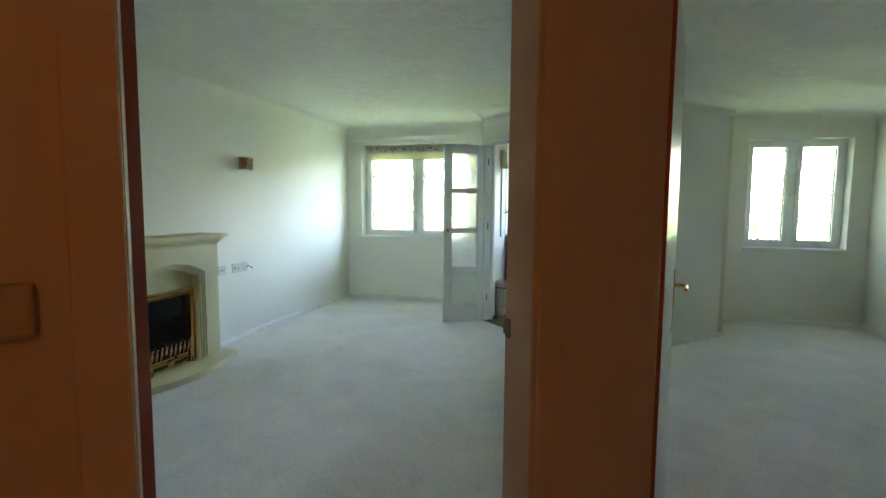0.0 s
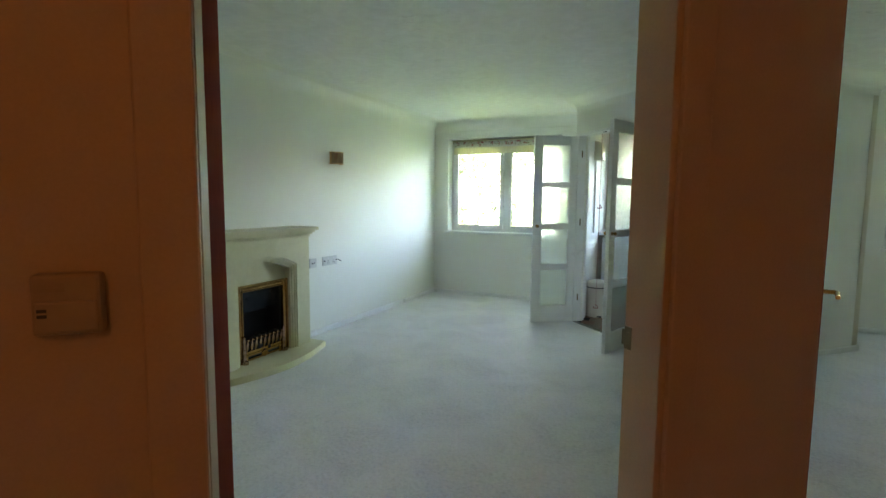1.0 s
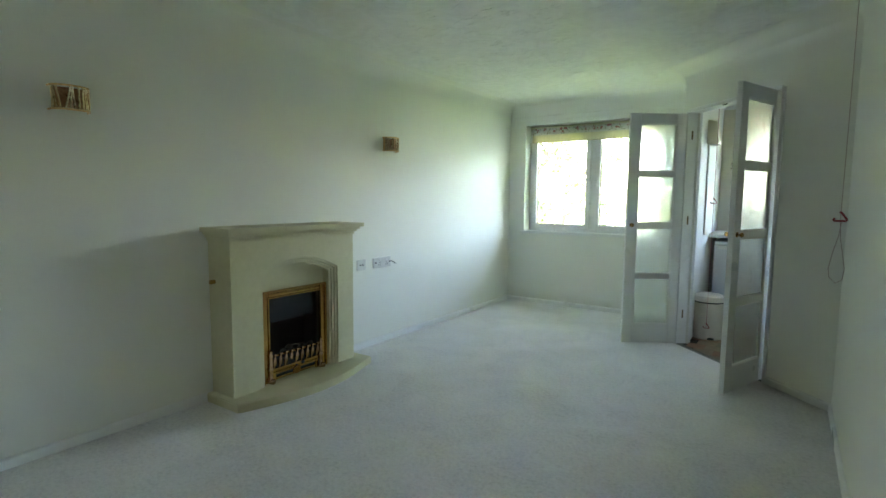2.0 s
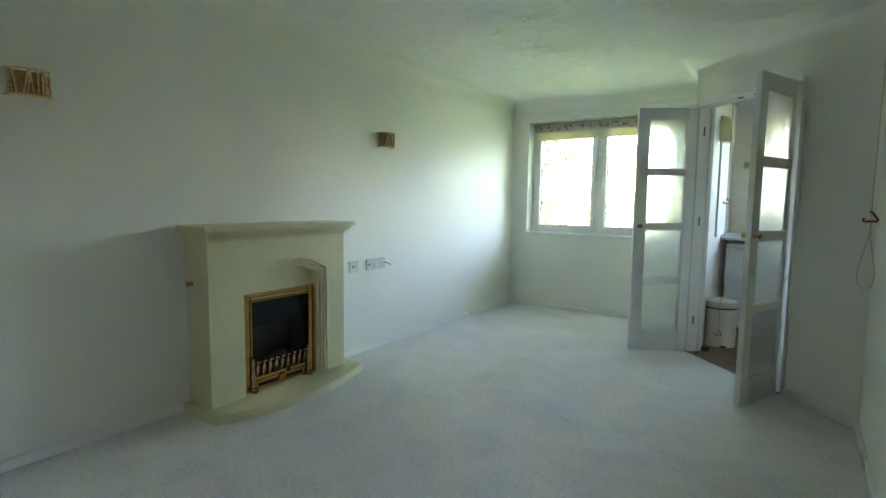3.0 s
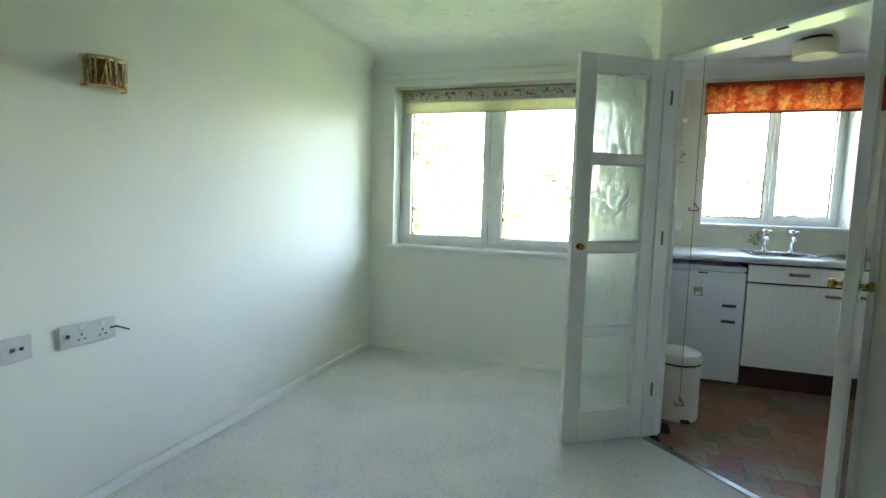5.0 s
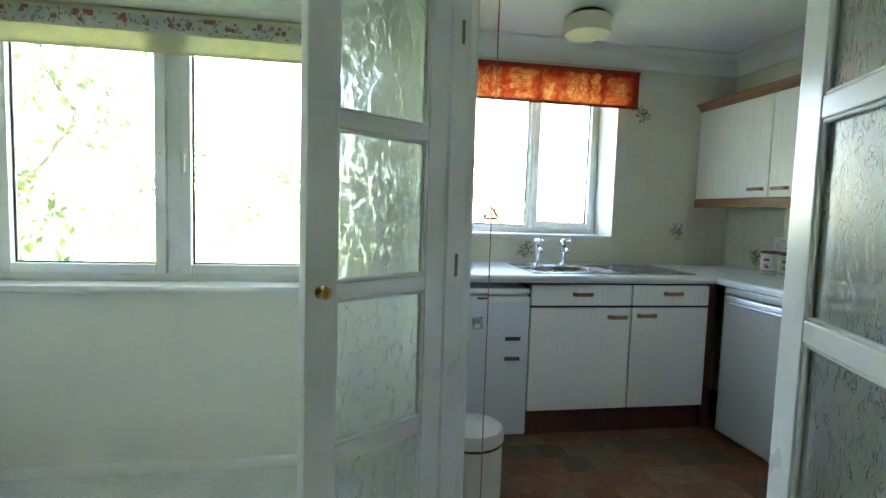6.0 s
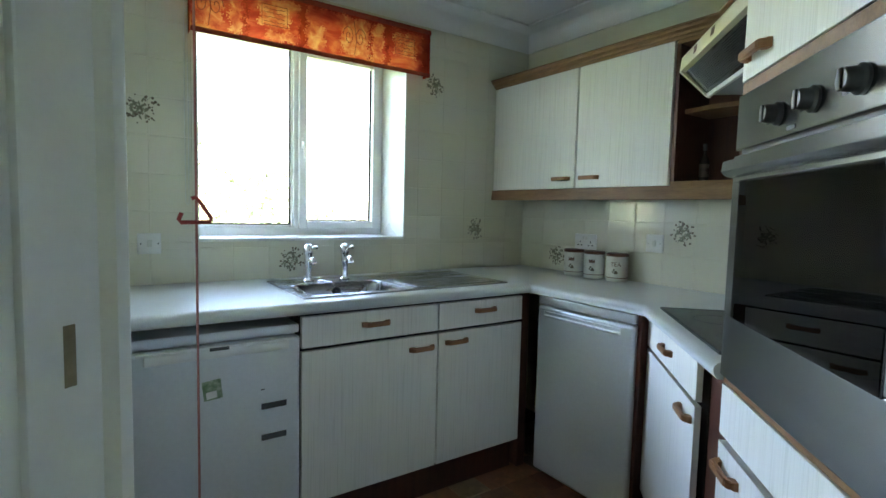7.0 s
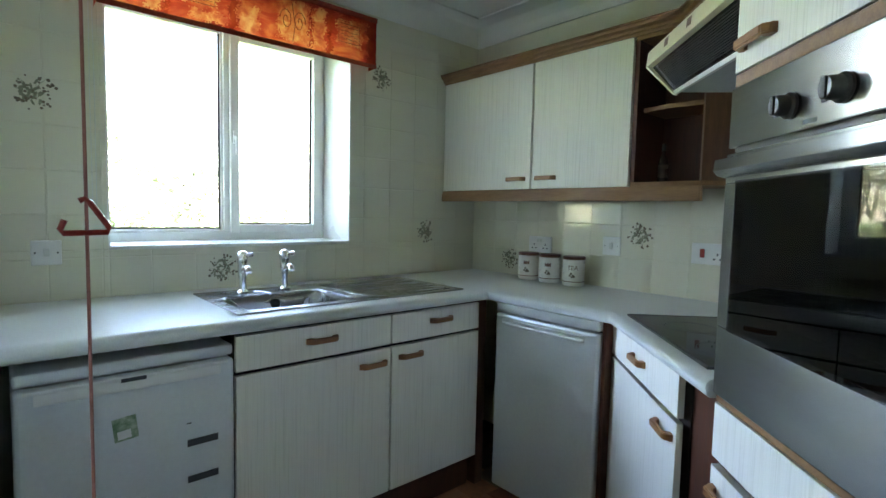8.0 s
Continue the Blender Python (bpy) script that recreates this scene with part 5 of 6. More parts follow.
# ---- kitchen: wall cupboards ----
UX = 1.035
wc = thing("wall_cupboard", pose(UX, 7.392, 0, 0, 0, -90), "two-door white wood-grain wall cupboard with brown trim", "cabinet", "kitchen units")
# body painted near-black so the door gaps read as shaded
part("body", box((0.0, 0.036, 1.386), (1.152, 0.262, 1.985), 0.001), GAP_SHADE_JOINTS, wc)
for x0, x1, hx in ((0.004, 0.638, 0.55), (0.645, 1.148, 0.73)):
    f = part("door", box((x0 + 0.002, 0.0, 1.388), (x1 - 0.002, 0.018, 1.984), 0.002), LAMINATE, wc)
    hd = part("handle", bar_handle(), OAK, f, "brown wooden bridge handle")
    hd.matrix_basis = Matrix.Translation((hx, 0, 1.437))
# open end shelves, cut on the slant
os_ = thing("open_shelf_unit", pose(0, 0, 0), "dark wood open end shelf beside the wall cupboard", "shelf", "kitchen units")
shelf_poly = [(1.04, 6.236), (1.298, 6.236), (1.298, 5.80), (1.24, 5.765), (1.055, 5.95), (1.04, 6.04)]
part("bottom", bm_prism(bmesh.new(), shelf_poly, 1.386, 1.404), OAK_LONG, os_)
part("shelf", bm_prism(bmesh.new(), [(1.10, 6.236), (1.296, 6.236), (1.296, 5.82), (1.24, 5.80), (1.09, 5.95), (1.075, 6.1)], 1.69, 1.708), OAK_LONG, os_)
part("top", bm_prism(bmesh.new(), shelf_poly, 1.968, 1.985), OAK_LONG, os_)
part("back", box((1.285, 5.80, 1.404), (1.298, 6.236, 1.968)), MAHOGANY, os_)
part("end_panel", box((1.042, 6.222, 1.404), (1.284, 6.238, 1.968)), MAHOGANY, os_)
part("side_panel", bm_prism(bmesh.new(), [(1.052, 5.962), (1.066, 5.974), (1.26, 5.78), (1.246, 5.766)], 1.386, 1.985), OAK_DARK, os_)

# pelmet and cornice run past both, then along the slant to the oven housing
bm = run(bmesh.new(), [(UX + 0.02, 5.955), (UX + 0.02, 7.392)], [(-0.0, 1.328), (0.026, 1.328), (0.026, 1.36), (0.02, 1.386), (0.0, 1.386)])
solid("pelmet", bm, OAK_LONG, "brown wooden light pelmet under the wall cupboards", "trim")
corn = [(0.0, 1.986), (0.016, 1.986), (0.019, 1.994), (0.028, 1.999), (0.030, 2.008), (0.044, 2.016), (0.047, 2.026), (0.054, 2.029), (0.054, 2.036), (0.0, 2.036)]
cx = UX + 0.02
q_c = 3.52
bm = run(bmesh.new(), [((3.50 - q_c) * S2, (3.50 + q_c) * S2), (cx, cx + q_c / S2), (cx, 7.396)], corn)
solid("cornice", bm, OAK_LONG, "moulded brown wooden cornice along the wall units", "trim")

# cooker hood
hd = thing("cooker_hood", pose(0, 0, 0, 0, 0, 45), "cream cooker hood with a tilted grey filter panel", "cooker hood")


def sweep_s(bm, outline, s0, s1):
    lo, hi = [bm.verts.new((s0, q, z)) for q, z in outline], [bm.verts.new((s1, q, z)) for q, z in outline]
    n = len(outline)
    bm.faces.new(lo)
    bm.faces.new(hi[::-1])
    for i in range(n):
        bm.faces.new((lo[i], hi[i], hi[(i + 1) % n], lo[(i + 1) % n]))
    return bm


part("body", sweep_s(bmesh.new(), [(3.20, 1.675), (3.655, 1.672), (3.735, 1.757), (3.70, 1.806), (3.20, 1.806)], 4.112, 4.742), HOOD_GREY, hd, "grey metal hood body")
part("visor", sweep_s(bmesh.new(), [(3.737, 1.750), (3.757, 1.752), (3.752, 1.80), (3.735, 1.812)], 4.112, 4.752), CREAM_PLASTIC, hd, "cream front strip with two small marks")
part("side_trim", sweep_s(bmesh.new(), [(3.655, 1.664), (3.668, 1.668), (3.757, 1.752), (3.745, 1.764)], 4.738, 4.752), CREAM_PLASTIC, hd)
part("lower_trim", sweep_s(bmesh.new(), [(3.654, 1.667), (3.666, 1.666), (3.672, 1.676), (3.664, 1.682)], 4.112, 4.738), PLASTIC, hd)
flt = part("filter_panel", sweep_s(bmesh.new(), [(3.668, 1.676), (3.678, 1.684), (3.740, 1.749), (3.730, 1.757)], 4.112, 4.736), SMOKED, hd, "dark grey slotted filter panel")
for i in range(14):
    f = 0.12 + 0.76 * i / 13
    q, z = 3.671 + 0.071 * f, 1.677 + 0.075 * f
    part("slat", sweep_s(bmesh.new(), [(q - 0.0012, z - 0.0004), (q + 0.0012, z + 0.002), (q + 0.003, z - 0.0008), (q + 0.0006, z - 0.0032)], 4.112, 4.70), RUBBER, flt)
for s in (4.42, 4.58):
    part("mark", sweep_s(bmesh.new(), [(3.7572, 1.768), (3.7582, 1.768), (3.7562, 1.790), (3.7552, 1.790)], s - 0.015, s + 0.012), BROWN_PRINT, hd, "small brown switch symbol")
solid("hood_fascia", box((4.112, 3.485, 1.808), (4.62, 3.50, 1.984), 0.002, pose(0, 0, 0, 0, 0, 45)), OAK_LONG, "brown wooden panel above the cooker hood", "panel")

# ---- kitchen: oven housing ----
OV = thing("oven_housing", DIAG(4.105, 3.762), "tall white wood-grain housing round a built-in oven", "cabinet", "kitchen units")
part("side", box((0.0, 0.0, 0.0), (0.018, 0.585, 2.0), 0.001), MAHOGANY, OV)
part("side", box((0.585, 0.0, 0.0), (0.603, 0.585, 2.0), 0.001), MAHOGANY, OV)
part("back", box((0.018, 0.565, 0.0), (0.585, 0.583, 2.0)), MAHOGANY, OV)
part("top", box((0.018, 0.0, 1.985), (0.585, 0.565, 2.0)), MAHOGANY, OV)
part("trim_strip", box((0.0, -0.016, 1.530), (0.603, 0.0, 1.557), 0.002), OAK_LONG, OV)
part("trim_strip", box((0.0, -0.016, 0.876), (0.603, 0.0, 0.892), 0.002), OAK_LONG, OV)
part("body", box((0.02, 0.004, 0.10), (0.583, 0.55, 0.876)), MAHOGANY, OV)
for kind, z0, z1, hx, hz in (("cupboard_door", 1.559, 1.984, 0.055, 1.604), ("drawer_front", 0.756, 0.874, None, 0), ("drawer_front", 0.163, 0.738, 0.042, 0.69)):
    f = part(kind, box((0.0, -0.018, z0), (0.603, 0.0, z1), 0.002), LAMINATE, OV)
    if hx is not None:
        h = part("handle", bar_handle(), OAK, f, "brown wooden bridge handle")
        h.matrix_basis = Matrix.Translation((hx + 0.03, -0.018, hz))
part("plinth", box((0.0, 0.04, 0.0), (0.603, 0.06, 0.16)), MAHOGANY, OV)
solid("filler_panel", box((0.604, -0.004, 0.0), (0.715, 0.014, 2.0), 0.001, DIAG(4.105, 3.762)), LAMINATE, "white filler panel beside the kitchen doorway", "filler panel")
ov = thing("oven", DIAG(4.105, 3.762) @ Matrix.Translation((0.004, 0, 0.896)), "built-in stainless steel single oven with a dark glass door", "oven")
part("cavity", boxes([((0.02, 0.48, 0.0), (0.575, 0.5, 0.634)), ((0.02, 0.0, 0.0), (0.038, 0.48, 0.634)), ((0.557, 0.0, 0.0), (0.575, 0.48, 0.634)), ((0.038, 0.0, 0.0), (0.557, 0.48, 0.02)), ((0.038, 0.0, 0.47), (0.557, 0.48, 0.634))]), BLACK, ov)
for z in (0.17, 0.255):
    bm = bmesh.new()
    for k in range(14):
        y = 0.05 + 0.03 * k
        bm_tube(bm, [(0.04, y, z), (0.555, y, z)], 0.0022 if k else 0.004, 6)
    for x in (0.15, 0.30, 0.45):
        bm_tube(bm, [(x, 0.05, z - 0.004), (x, 0.44, z - 0.004)], 0.003, 6)
    part("wire_rack", bm, CHROME, ov, "chromed wire oven rack")
part("control_panel", box((0.0, -0.024, 0.512), (0.595, 0.0, 0.632), 0.003), STEEL, ov)
# black strip stands in for the shade in the slot above the door
part("gap", box((0.004, -0.012, 0.5), (0.591, 0.0, 0.512)), BLACK, ov)
od = part("oven_door", box((0.0, -0.026, 0.0), (0.595, 0.0, 0.145), 0.003), STEEL, ov, "steel door frame round dark glass")
bm = boxes([((0.0, -0.026, 0.145), (0.048, 0.0, 0.44)), ((0.547, -0.026, 0.145), (0.595, 0.0, 0.44)), ((0.0, -0.026, 0.44), (0.595, 0.0, 0.5))], 0.002)
part("frame", bm, STEEL, od)
part("glass", box((0.044, -0.0275, 0.141), (0.551, -0.008, 0.444), 0.001), OVEN_GLASS, od, "dark reflective oven glass").visible_shadow = False
bm = bmesh.new()
prof = [(-0.026, 0.452), (-0.042, 0.456), (-0.050, 0.466), (-0.047, 0.488), (-0.026, 0.494)]
lo, hi = [bm.verts.new((-0.004, y, z)) for y, z in prof], [bm.verts.new((0.599, y, z)) for y, z in prof]
bm.faces.new(lo)
bm.faces.new(hi[::-1])
for i in range(5):
    bm.faces.new((lo[i], hi[i], hi[(i + 1) % 5], lo[(i + 1) % 5]))
part("handle", bm, STEEL, od, "full-width projecting steel handle")
for x in (0.203, 0.328, 0.453):
    m = Matrix.Translation((x, -0.024, 0.557)) @ pose(0, 0, 0, 90)
    k = part("knob", lathe([(0, 0), (0.022, 0), (0.022, 0.005), (0.018, 0.009), (0.017, 0.024), (0.0145, 0.028), (0, 0.029)], 26, m), KNOB_METAL, ov, "round grey control knob")
    part("knob_grip", box((x - 0.006, -0.056, 0.541), (x + 0.006, -0.050, 0.573), 0.003), BLACK, k)
    part("dial_mark", box((x - 0.047, -0.0255, 0.545), (x - 0.034, -0.0238, 0.572)), PRINT, ov)
part("printing", boxes([((0.24, -0.0252, 0.520), (0.27, -0.0238, 0.527))]), PRINT, ov)

# ---- kitchen: bin, jars, bottle, valance, lamp, small fittings ----
bn = thing("pedal_bin", pose(-0.84, 6.07, 0.006), "small cream metal pedal bin standing by the kitchen door", "bin")
part("body", lathe([(0, 0.0), (0.122, 0.0), (0.125, 0.01), (0.125, 0.325), (0.12, 0.33), (0, 0.33)], 40), BIN_CREAM, bn)
part("band", lathe([(0.124, 0.328), (0.127, 0.330), (0.127, 0.338), (0.124, 0.340)], 40), RUBBER, bn)
part("lid", lathe([(0.126, 0.340), (0.130, 0.343), (0.130, 0.372), (0.122, 0.390), (0.09, 0.404), (0.04, 0.411), (0, 0.412)], 40), BIN_CREAM, bn)
part("pedal", box((0.02, -0.155, 0.012), (0.07, -0.115, 0.022), 0.004), RUBBER, bn)
part("lid_hinge", box((-0.135, -0.03, 0.30), (-0.12, 0.03, 0.36), 0.004), RUBBER, bn)


def jar(y, words, width, x=1.222):
    t = thing("storage_jar", pose(x, y, WT1, 0, 0, 0), "white stoneware jar with dark wooden lid and " + words, "jar", "row of storage jars")
    part("pot", lathe([(0, 0), (0.05, 0), (0.0525, 0.004), (0.0525, 0.122), (0.05, 0.127), (0, 0.127)], 32), CERAMIC, t)
    part("lid", lathe([(0, 0.127), (0.054, 0.127), (0.055, 0.13), (0.055, 0.139), (0.052, 0.142), (0, 0.142)], 32), LID_WOOD, t, "dark wooden lid")
    part("band", lathe([(0.0526, 0.018), (0.0532, 0.019), (0.0532, 0.021), (0.0526, 0.022)], 32), BROWN_PRINT, t)
    bm = bmesh.new()
    for i in range(5):
        a = math.pi + 0.45 + (i - 2) * 0.12
        bm_box(bm, (-0.0006, -0.003, 0), (0.0006, 0.003, 0.018 - 0.004 * (i % 2)), 0, Matrix.Translation((0.0528 * math.cos(a), 0.0528 * math.sin(a), 0.082)) @ pose(0, 0, 0, 0, 0, math.degrees(a)))
    if words == "the word TEA":
        bm.free()
        cu = bpy.data.curves.new("word", "FONT")
        cu.body, cu.size, cu.align_x, cu.extrude = "TEA", 0.03, "CENTER", 0.0004
        tmp = bpy.data.objects.new("word", cu)
        me = bpy.data.meshes.new_from_object(tmp)
        bpy.data.objects.remove(tmp)
        for v in me.vertices:
            a = math.pi + 0.5 - v.co.x / 0.0528 * -1
            v.co = (0.0528 * math.cos(a) + 0.0, 0.0528 * math.sin(a), 0.078 + v.co.y)
        bm = bmesh.new()
        bm.from_mesh(me)
        bmesh.ops.solidify(bm, geom=bm.faces[:], thickness=0.0005)
    part("lettering", bm, BROWN_PRINT, t)
    bm = bmesh.new()
    for i, (da, z) in enumerate(((-0.1, 0.06), (0.08, 0.052), (0.0, 0.044), (0.18, 0.045), (-0.2, 0.05))):
        a = math.pi + 0.45 + da
        bm_lathe(bm, [(0, 0.0008), (0.005, 0.0004), (0.0055, 0)], 8, Matrix.Translation((0.0526 * math.cos(a), 0.0526 * math.sin(a), z)) @ pose(0, 0, 0, 0, 0, math.degrees(a)) @ pose(0, 0, 0, 0, 90))
    part("sprig", bm, MOTIF, t)
    return t


jar(6.895, "faint lettering", 0.1)
jar(6.757, "faint lettering", 0.1)
jar(6.612, "the word TEA", 0.1)

BOTTLE = dark_glass("bottle_glass", (0.05, 0.04, 0.03), 0.08)
bt = thing("bottle", pose(1.17, 6.165, 1.404), "small dark glass bottle with a pale cap and label", "bottle")
part("glass", lathe([(0, 0), (0.017, 0), (0.0185, 0.003), (0.0185, 0.088), (0.015, 0.104), (0.0075, 0.116), (0.007, 0.152), (0, 0.152)], 20), BOTTLE, bt)
part("label", lathe([(0.0187, 0.022), (0.019, 0.023), (0.019, 0.076), (0.0187, 0.077)], 20), MOTIF, bt, "faded paper label")
part("cap", lathe([(0, 0.134), (0.0082, 0.134), (0.0082, 0.163), (0, 0.164)], 16), KNOB_METAL, bt, "dark screw cap")

va = thing("window_valance", pose(-0.035, 7.40, 1.965), "orange and red printed cloth valance above the kitchen window", "valance")
PALE_CLOTH = backlit_cloth("pale_orange_print", [(0.3, (0.50, 0.05, 0.025)), (0.48, (0.68, 0.15, 0.055)), (0.7, (0.80, 0.36, 0.14))], 22.0, through_part=0.55)
RED_CLOTH = backlit_cloth("deep_red_print", [(0.3, (0.26, 0.012, 0.006)), (0.7, (0.48, 0.05, 0.015))], 12.0, through_part=0.5)
PATCHES = ((-0.585, -0.475, 0.03, 0.20), (-0.45, -0.40, 0.02, 0.21), (-0.33, -0.195, 0.08, 0.19), (-0.30, -0.16, 0.02, 0.06), (0.05, 0.195, 0.03, 0.2), (0.22, 0.275, 0.02, 0.2), (0.335, 0.465, 0.07, 0.185), (-0.12, -0.03, 0.02, 0.13))
BANDS = ((-0.39, -0.375), (-0.15, -0.12), (0.20, 0.21), (0.285, 0.31), (0.50, 0.60))
rng = random.Random(5)
bm = bmesh.new()
cols = []
for i in range(239):
    x = -0.595 + 1.15 * i / 238
    cols.append([bm.verts.new((x, -0.075 + 0.002 * math.sin(x * 37) * (1 - k / 46), 0.235 * k / 46)) for k in range(47)])
for i, (a, b2) in enumerate(zip(cols, cols[1:])):
    x = a[0].co.x
    for k in range(46):
        f = bm.faces.new((a[k], b2[k], b2[k + 1], a[k + 1]))
        z = 0.235 * k / 46
        jx, jz = x + 0.006 * math.sin(z * 90) + rng.uniform(-0.009, 0.009), z + 0.005 * math.sin(x * 70) + rng.uniform(-0.008, 0.008)
        if any(p <= jx <= q and r <= jz <= t for p, q, r, t in PATCHES):
            f.material_index = 1
        elif any(p <= jx <= q for p, q in BANDS) or jz > 0.205:
            f.material_index = 2
cloth = part("cloth", bm, ORANGE, va)
cloth.data.materials.append(PALE_CLOTH)
cloth.data.materials.append(RED_CLOTH)
for x in (-0.595, 0.555):
    bm = bmesh.new()
    bm.faces.new([bm.verts.new(c) for c in ((x, -0.075, 0), (x, -0.004, 0), (x, -0.004, 0.235), (x, -0.075, 0.235))])
    part("return", bm, ORANGE, va)
part("hem", box((-0.597, -0.078, -0.004), (0.557, -0.073, 0.016), 0.002), DUSK_RED, va)
part("top_rail", box((-0.60, -0.079, 0.215), (0.56, -0.002, 0.24), 0.004), DUSK_RED, va)
rng = random.Random(3)
for i, x in enumerate((-0.53, -0.26, 0.12, 0.40)):
    bm = bmesh.new()
    if i % 2:
        bm_tube(bm, [(x - 0.055, -0.0785, 0.085), (x + 0.055, -0.0785, 0.085), (x + 0.055, -0.0785, 0.17), (x - 0.055, -0.0785, 0.17)], 0.0016, 5, True)
        for k in range(4):
            z = 0.1 + 0.018 * k
            bm_tube(bm, [(x - 0.045 + 0.09 * j / 12, -0.0785, z + rng.uniform(-0.004, 0.004)) for j in range(13)], 0.0012, 5)
    else:
        for side in (-1, 1):
            bm_tube(bm, [(x + side * (0.03 + (0.03 - 0.0016 * j) * math.cos(j * 0.6)), -0.0785, 0.115 + (0.05 - 0.0025 * j) * math.sin(j * 0.6)) for j in range(17)], 0.0016, 5)
        bm_tube(bm, [(x, -0.0785, 0.03), (x + 0.01, -0.0785, 0.1), (x - 0.004, -0.0785, 0.19)], 0.0016, 5)
    part("printed_scroll", bm, DUSK_RED, va)
ch = thing("blind_chain", pose(-0.642, 7.386, 1.26), "thin white bead chain hanging beside the kitchen window", "blind chain")
for dx in (-0.006, 0.006):
    part("strand", tube([(dx, 0, 0.006), (dx * 1.2, 0, 0.4), (dx * 0.7, -0.004, 0.86)], 0.0017, 6), PLATE_GREY, ch)
part("loop", tube([(-0.006, 0, 0.008), (-0.004, 0, 0.001), (0, 0, -0.002), (0.004, 0, 0.001), (0.006, 0, 0.008)], 0.0017, 6), PLATE_GREY, ch)
cl = thing("kitchen_ceiling_lamp", pose(-0.07, 6.87, CEIL - 0.006), "round cream drum ceiling lamp, switched off", "ceiling lamp")
part("base", lathe([(0, 0), (0.09, 0), (0.09, -0.03), (0, -0.03)], 32), BLACK, cl, "dark lamp base")
part("shade", lathe([(0, -0.024), (0.115, -0.024), (0.125, -0.03), (0.128, -0.11), (0.122, -0.118), (0, -0.118)], 40), CREAM_PLASTIC, cl)

hb = thing("wall_heater", pose(-0.95, 6.30, 1.77), "cream metal box fitted high on the kitchen wall", "control box")
bm = bm_prism(bmesh.new(), [(0, 0), (0.10, 0.0), (0.075, 0.20), (0.0, 0.22)], -0.1, 0.1, Matrix(((1, 0, 0, 0), (0, 0, 1, 0), (0, 1, 0, 0), (0, 0, 0, 1))))
bmesh.ops.bevel(bm, geom=bm.edges[:], offset=0.006, segments=2, affect="EDGES")
part("case", bm, CREAM_PLASTIC, hb)
part("conduit", box((0.0, -0.012, -0.84), (0.016, 0.012, 0.0), 0.003), PLASTIC, hb, "white plastic conduit")

NORTH_K = lambda x, z: pose(x, 7.394, z, 0, 0, 180)
EAST_K = lambda y, z: pose(1.294, y, z, 0, 0, 90)
plate("switched_outlet", NORTH_K(-0.785, 1.094), 0.086, 0.086, "white fused switch plate on the tiles", [("rocker", -0.008, 0.008, -0.012, 0.016, 0.005, PLATE_GREY), ("screw", -0.034, -0.029, -0.003, 0.003, 0.001, PRINT), ("screw", 0.029, 0.034, -0.003, 0.003, 0.001, PRINT)])
plate("double_socket", EAST_K(6.875, 1.105), 0.148, 0.086, "white double power socket on the tiles above the jars", pins(-0.037, -0.012) + pins(0.037, -0.012) + [("rocker", -0.016, -0.003, 0.012, 0.03, 0.005, PLATE_GREY), ("rocker", 0.003, 0.016, 0.012, 0.03, 0.005, PLATE_GREY)])
plate("wall_switch", EAST_K(6.452, 1.123), 0.092, 0.088, "white single switch on the tiles", [("rocker", -0.008, 0.008, -0.015, 0.015, 0.005, PLATE_GREY), ("screw", -0.034, -0.03, -0.002, 0.002, 0.001, PRINT), ("screw", 0.03, 0.034, -0.002, 0.002, 0.001, PRINT)])
plate("cooker_socket", EAST_K(6.005, 1.118), 0.148, 0.088, "white cooker switch plate with a red rocker and a socket", [("red_rocker", 0.02, 0.038, -0.016, 0.02, 0.005, RED_PLASTIC), ("red_rocker", -0.062, -0.052, 0.005, 0.025, 0.004, RED_PLASTIC)] + pins(-0.03, -0.012))


# printed flower sprays on some tiles
def motif(m, seed, size=0.062):
    t = thing("tile_motif", m, "spray of small brown berries and leaves printed on a tile", "tile decoration", "printed tile sprays")
    rng = random.Random(seed)
    bm, bg = bmesh.new(), bmesh.new()
    for i in range(74):
        a, r = rng.random() * 6.283, size * math.sqrt(rng.random())
        x, z = r * math.cos(a), r * math.sin(a)
        if i % 5 < 3:
            rr = rng.uniform(0.003, 0.0062)
            bm_lathe(bm, [(0, 0.0009), (rr * 0.9, 0.0006), (rr, 0)], 7, Matrix.Translation((x, 0, z)) @ pose(0, 0, 0, -90))
        else:
            x, z = 0.62 * x + 0.008, 0.62 * z
            bm_lathe(bg, [(0, 0.0009), (0.008, 0.0006), (0.0085, 0)], 7, Matrix.Translation((x, 0, z)) @ pose(0, 0, 0, -90) @ pose(0, 0, 0, 0, 0, rng.random() * 180) @ Matrix.Diagonal((1.3, 0.45, 1, 1)))
    for i in range(7):
        a = rng.random() * 6.283
        bm_tube(bg, [(0, 0.0003, -0.01), (0.5 * size * math.cos(a), 0.0003, 0.5 * size * math.sin(a)), (0.9 * size * math.cos(a + 0.2), 0.0003, 0.9 * size * math.sin(a + 0.2))], 0.0007, 4)
    part("berries", bm, MOTIF, t)
    part("leaves", bg, MOTIF_GREEN, t)


for i, (x, z) in enumerate(((-0.80, 1.636), (0.605, 1.945), (0.915, 1.155), (-0.195, 1.006))):
    motif(NORTH_K(x, z) @ Matrix.Translation((0, 0.0012, 0)), 20 + i)
for i, (y, z) in enumerate(((7.09, 1.012), (6.31, 1.178))):
    motif(EAST_K(y, z) @ Matrix.Translation((0, 0.0012, 0)), 30 + i)

# ---- outside ----
solid("ground", box((-400, 7.8, -0.5), (400, 900, -0.35)), GRASS, "mown green lawn outside the windows", "lawn", kind="structure")
